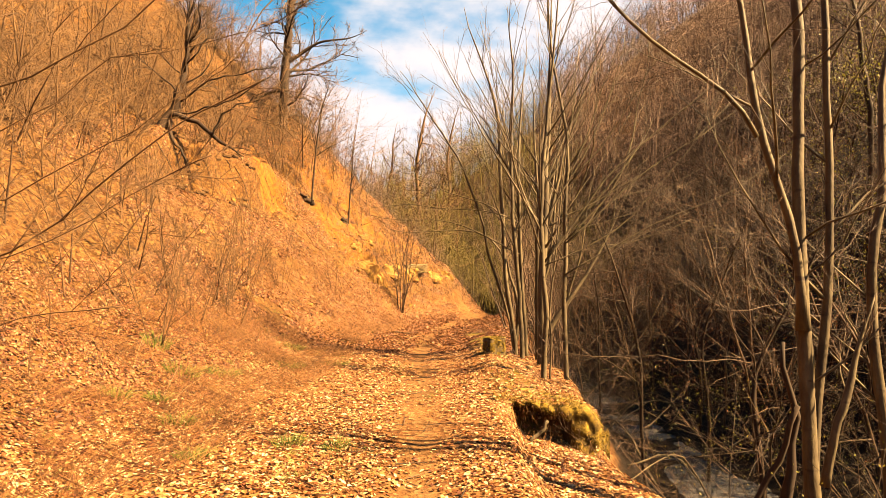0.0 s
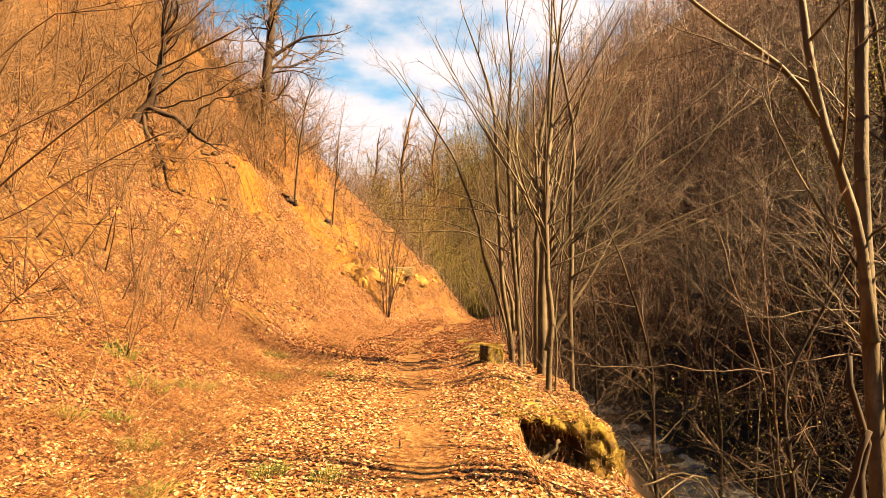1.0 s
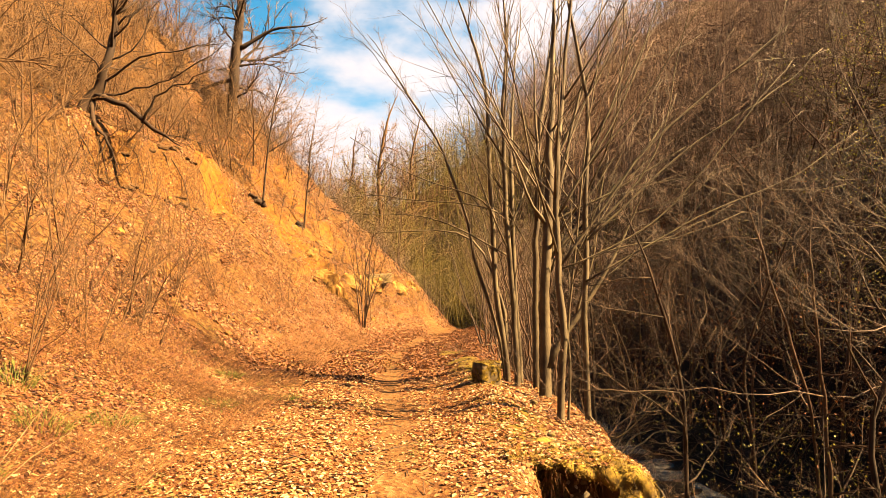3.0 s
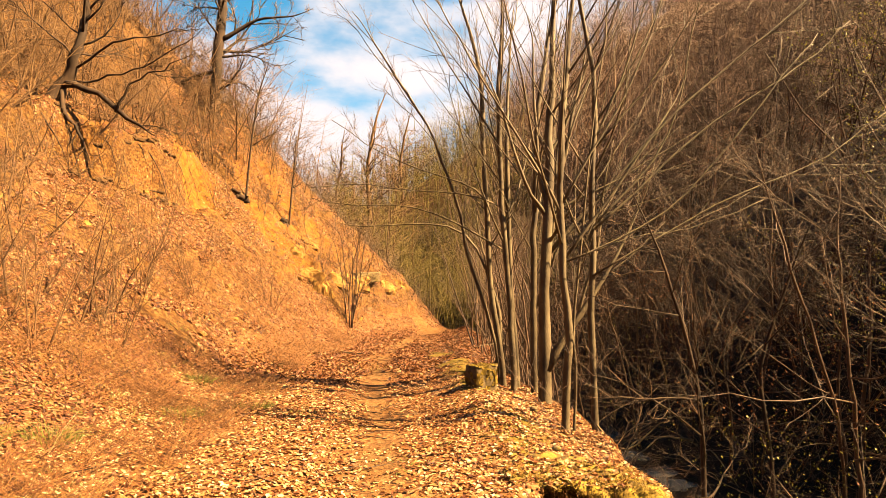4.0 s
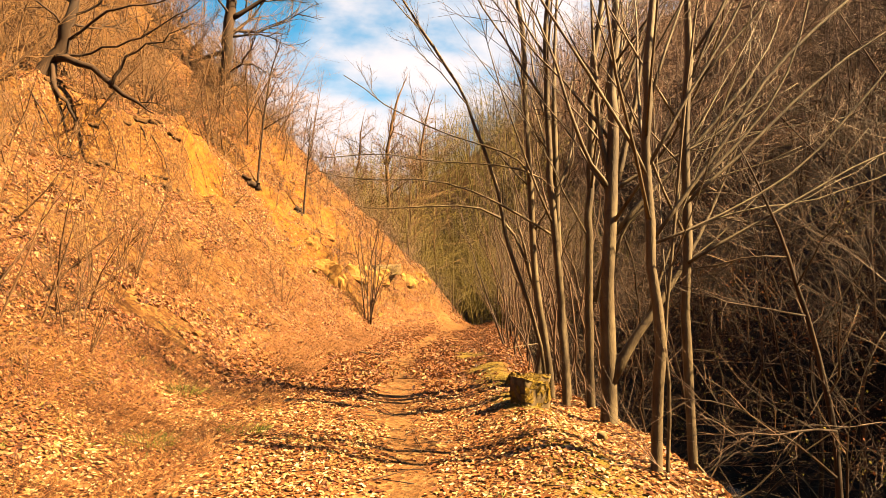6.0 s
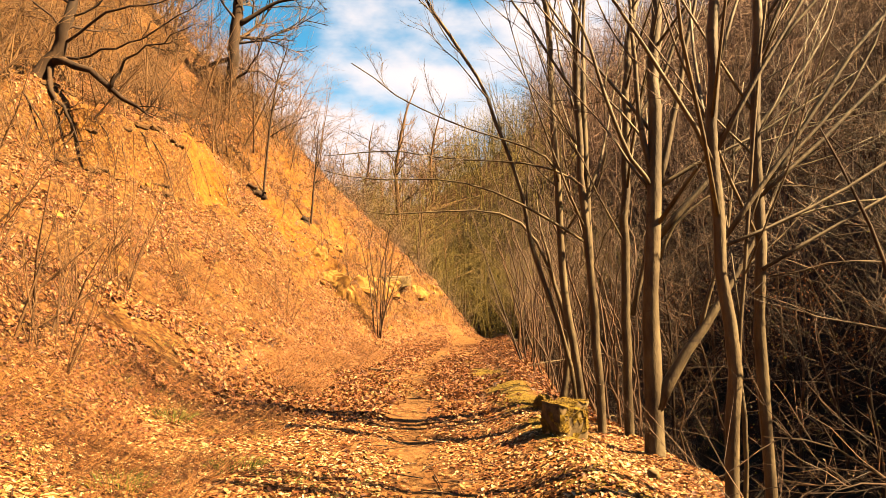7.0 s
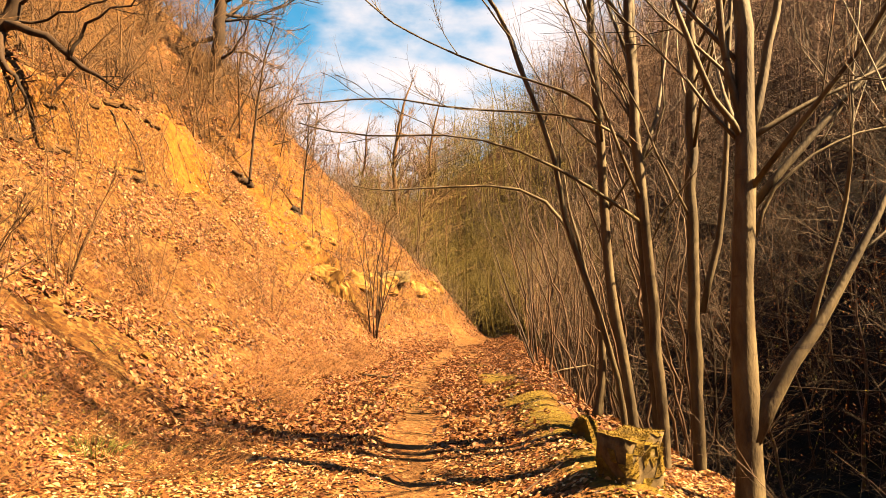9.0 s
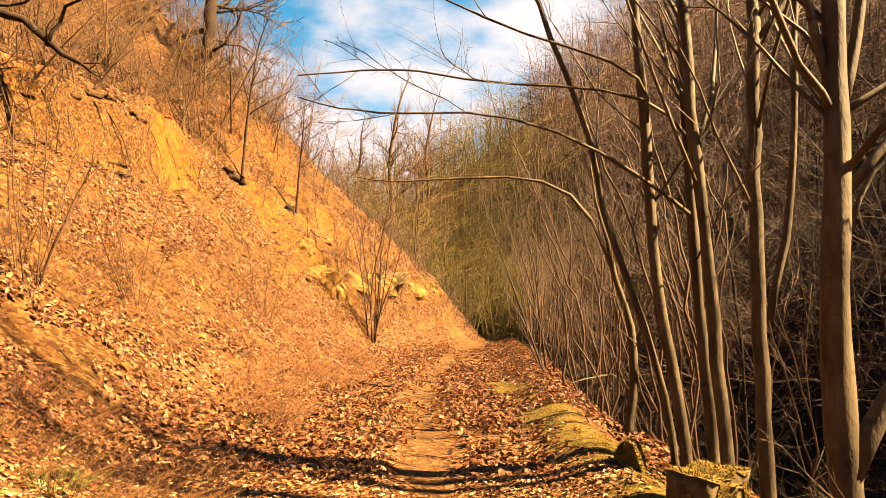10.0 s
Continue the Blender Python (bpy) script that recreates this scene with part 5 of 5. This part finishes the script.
for i in range(32):
    y = 9.5 + 22 * i / 32 + gully_rng.uniform(-0.6, 0.6)
    x = gully_rng.uniform(5.6, 9.0) + 0.10 * (y - 9) * gully_rng.random() + (gully_rng.uniform(0, 3.0) if i % 3 == 0 else 0)
    g = on_ground(x, y, 0.2)
    tall = gully_rng.uniform(3.0, 5.5)
    lx = gully_rng.uniform(-1.3, 0.5)
    line = [g, (x + lx * 0.2, y, g[2] + tall * 0.35), (x + lx * 0.5, y + gully_rng.uniform(-0.3, 0.3), g[2] + tall * 0.65), (x + lx, y, g[2] + tall)]
    bare_tree("tree", g, [(line, gully_rng.uniform(0.03, 0.05), 0.018)], "low spreading bare tree at the foot of the hill", 400 + i, limbs=13, limb_len=3.4, spread=1.15, start=0.15, favour=(-0.6, -0.3, 0), bark=M_LIMB, wood=M_TWIG, top=1.4, twigs=8, fine=4, lift=0.0, wob=0.17, stout=1.15, crook=0.03, group="spreading trees at the hill's foot")

# ---- moss, green tufts, clinging leaves ----
moss_xy = scatter(91, 16000, 0.2, 2.4, 9.8, 26, lambda x, y: (np.exp(-((x - 1.15) / 0.5) ** 2) * 0.9 + 0.55 * vnoise(x, y, 0.8) > 0.72))
grass("moss", "golden-green moss along the path's edge", moss_xy, 0.020, 92, M_MOSS, per=6, lean=0.7, width=0.006)
tufts = scatter(93, 1800, -5.0, 1.6, 3.0, 24, lambda x, y: (vnoise(x, y, 1.3) > 0.16 + 0.25 * (x > -0.7)) & (x < 0.3))
grass("green_grass", "fresh green grass tufts among fallen leaves", tufts, 0.07, 94, M_GREEN, per=8, lean=0.9, width=0.005)


def grass_tuft(x, y, wide, tall, seed):
    """One clump of blades that bow outwards."""
    rng = np.random.default_rng(seed)
    n = 90
    a, r = rng.uniform(0, 2 * np.pi, n), wide * np.sqrt(rng.random(n))
    p = np.column_stack([x + np.cos(a) * r, y + np.sin(a) * r])
    foot = np.column_stack([p, height(p[:, 0], p[:, 1]) - 0.01]) - on_ground(x, y)
    out = np.column_stack([np.cos(a), np.sin(a), np.zeros(n)]) * (0.25 + r / wide)[:, None]
    h = tall * rng.uniform(0.5, 1.2, n)[:, None]
    bend = foot + out * h * 0.3 + (0, 0, 0.62) * h
    tip = bend + out * h * 0.55 + (0, 0, 0.25) * h + rng.normal(0, 0.02, foot.shape)
    V, F = tube_arrays(np.column_stack([foot, bend, np.full(n, 0.005), np.full(n, 0.0035), bend - foot, tip - foot]), 3)
    V2, F2 = spike_arrays(bend, tip, np.full(n, 0.0035))
    me = mesh_of("grass_tuft", np.vstack([V, V2]), F, F2 + len(V))
    me.materials.append(M_GREEN)
    ob = tagged(new("grass_tuft", me), "fresh green grass tuft among fallen leaves", "grass", "grass tufts")
    ob.location = on_ground(x, y)


for i, (x, y, wide, tall) in enumerate(((-4.95, 10.9, 0.20, 0.20), (-4.18, 10.1, 0.26, 0.18), (-3.74, 10.8, 0.24, 0.18), (-4.29, 8.36, 0.16, 0.14), (-3.94, 8.75, 0.15, 0.14), (-3.3, 7.93, 0.17, 0.16),
                                        (-1.78, 7.3, 0.16, 0.12), (-1.2, 7.2, 0.14, 0.10), (-2.6, 6.6, 0.15, 0.13), (-3.0, 12.6, 0.24, 0.13), (-2.3, 13.4, 0.26, 0.12), (-3.6, 15.2, 0.2, 0.15))):
    grass_tuft(x, y, wide, tall, 700 + i)
for i, (a, b) in enumerate((((-3.92, 8.9), (-4.2, 10.5)), ((-3.5, 10.16), (-3.66, 11.2)), ((-3.63, 8.2), (-3.62, 9.6)), ((-4.6, 9.4), (-4.9, 10.4)))):
    p, q = on_ground(*a, -0.02), on_ground(*b, -0.28)
    fallen("straw_stalk", [p, ((p[0] + q[0]) / 2, (p[1] + q[1]) / 2, (p[2] + q[2]) / 2 + 0.06), q], 0.0035, 0.002, "pale dry straw stalk leaning over the litter", M_STRAW, "straw", "straw stalks", 720 + i)


def clinging(name, label, xy, lo, hi, n_each, size, seed, mat, spread=0.6):
    """Loose sprays of leaves in the air about the feet given."""
    rng = np.random.default_rng(seed)
    k = np.repeat(np.arange(len(xy)), n_each)
    c = np.column_stack([xy[k], height(xy[k, 0], xy[k, 1]) + rng.uniform(lo, hi, len(xy))[k]]) + rng.normal(0, spread, (len(k), 3)) * (1, 1, 0.55)
    N = unit(rng.normal(0, 1, (len(k), 3)))
    u = unit(np.cross(N, REF))
    v = np.cross(N, u)
    s = size * rng.uniform(0.5, 1.3, len(k))[:, None]
    V = np.stack([c - u * s * 0.5, c + v * s * 0.3, c + u * s * 0.5, c - v * s * 0.3], 1).reshape(-1, 3)
    i = np.arange(len(k))[:, None] * 4
    me = mesh_of(name, V, i + np.arange(4), None, smooth=False)
    me.materials.append(mat)
    return tagged(new(name, me), label, "foliage", kind="stuff")


def dead_twigs(name, label, xy, length, seed, mat):
    """Short sticks lying about as they fell."""
    rng = np.random.default_rng(seed)
    a = rng.uniform(0, 2 * np.pi, len(xy))
    ln = length * rng.uniform(0.3, 1.3, len(xy))
    q = xy + np.column_stack([np.cos(a), np.sin(a)]) * ln[:, None]
    P = np.column_stack([xy, height(xy[:, 0], xy[:, 1]) + 0.015])
    Q = np.column_stack([q, height(q[:, 0], q[:, 1]) + rng.uniform(0.01, 0.08, len(xy))])
    V, F = spike_arrays(P, Q, rng.uniform(0.003, 0.009, len(xy)))
    me = mesh_of(name, V, None, F)
    me.materials.append(mat)
    return tagged(new(name, me), label, "twigs", kind="stuff")


def arching_shoots(name, label, xy, length, seed, mat, radius=0.007):
    """Long crooked shoots that rise, bow over and fork, in a tangle."""
    rng = np.random.default_rng(seed)
    rows, ps, qs, rs = [], [], [], []
    for x, y in xy:
        a = rng.uniform(0, 2 * np.pi)
        d = (math.cos(a) * rng.uniform(0.5, 1.4), math.sin(a) * rng.uniform(0.5, 1.4), rng.uniform(0.4, 1.3))
        ln = length * rng.uniform(0.5, 1.3)
        pts = wander(rng, (x, y, float(height(np.array(x), np.array(y))) - 0.1), d, ln, 8, 0.16, -0.5)
        r = radius * rng.uniform(0.5, 1.6)
        rows.extend(line_rows(pts, np.linspace(r, r * 0.25, 9)))
        for _ in range(14):
            k = rng.integers(1, 8)
            w = side_way(rng, unit(pts[k + 1] - pts[k]), rng.uniform(0.4, 1.1), (0, 0, 0.3))
            side = wander(rng, pts[k], w, ln * rng.uniform(0.1, 0.32), 2, 0.2, 0.1)
            rows.extend(line_rows(side, np.linspace(r * 0.45, r * 0.15, 3)))
            for _ in range(2):
                w2 = side_way(rng, w, rng.uniform(0.4, 0.9), (0, 0, 0.2))
                ps.append(side[1]), qs.append(side[1] + w2 * ln * rng.uniform(0.05, 0.16)), rs.append(r * 0.3)
    V, F = tube_arrays(rows, 3)
    V2, F2 = spike_arrays(np.array(ps), np.array(qs), np.array(rs))
    me = mesh_of(name, np.vstack([V, V2]), F, F2 + len(V))
    me.materials.append(mat)
    return tagged(new(name, me), label, "thicket", kind="stuff")


shoots = scatter(89, 430, 2.6, 11, 3.5, 34, lambda x, y: (x > np.interp(y, EDGE_Y, EDGE_X) + 0.5) & open_water(x, y))
arching_shoots("bramble_thicket", "crooked pale bare shoots arching over the gully", shoots, 2.6, 90, M_LIMB)
lip = scatter(155, 80, 2.5, 4.6, 6.5, 15, lambda x, y: x > np.interp(y, EDGE_Y, EDGE_X) + 0.15)
arching_shoots("bramble_thicket", "pale bare shoots along the stream's brink", lip, 1.5, 156, M_LIMB, 0.006)
red_at = scatter(95, 330, 4.5, 20, 6, 34, lambda x, y: (x > np.interp(y, EDGE_Y, EDGE_X) + 1.8) & (vnoise(x, y, 4.0) > -0.1))
clinging("withered_leaves", "red-brown withered leaves clinging to the thicket", red_at, 0.8, 4.5, 170, 0.034, 96, M_LEAF_RED, 0.45)
ivy_at = scatter(97, 160, 4.0, 16, 5, 30, lambda x, y: (x > np.interp(y, EDGE_Y, EDGE_X) + 1.2) & (vnoise(x + 9, y, 5.0) > 0.0))
clinging("green_leaves", "sparse yellow-green leaves in the thicket", ivy_at, 0.2, 3.2, 50, 0.032, 98, M_IVY, 0.6)
# a leafing tree on the foot of the hill
g = on_ground(9.6, 14.0, 0.2)
bare_tree("tree", g, [([g, (9.5, 14.0, g[2] + 3), (9.7, 14.0, g[2] + 6), (9.5, 14.0, g[2] + 8)], 0.09, 0.05)], "slender tree hung with yellow-green leaves", 150, limbs=16, limb_len=2.6, spread=0.9, start=0.2, bark=M_BARK_DARK, top=2.5)
leafing = np.random.default_rng(151).normal(0, 1.1, (70, 2)) + (9.6, 14.0)
clinging("green_leaves", "yellow-green leaves hung about a slender tree", leafing, 2.5, 9.0, 110, 0.045, 152, M_IVY, 0.4)
low_green = scatter(153, 60, 3.6, 9.0, 5.5, 13, lambda x, y: (x > np.interp(y, EDGE_Y, EDGE_X) + 1.0))
clinging("green_leaves", "sparse fresh leaves low in the gully thicket", low_green, 0.3, 2.6, 60, 0.03, 154, M_IVY, 0.5)
sticks = scatter(99, 2600, -10, 2.5, 3, 36, lambda x, y: x < np.interp(y, EDGE_Y, EDGE_X))
dead_twigs("dead_twigs", "dead twigs strewn over the litter", sticks, 0.55, 100, M_TWIG)
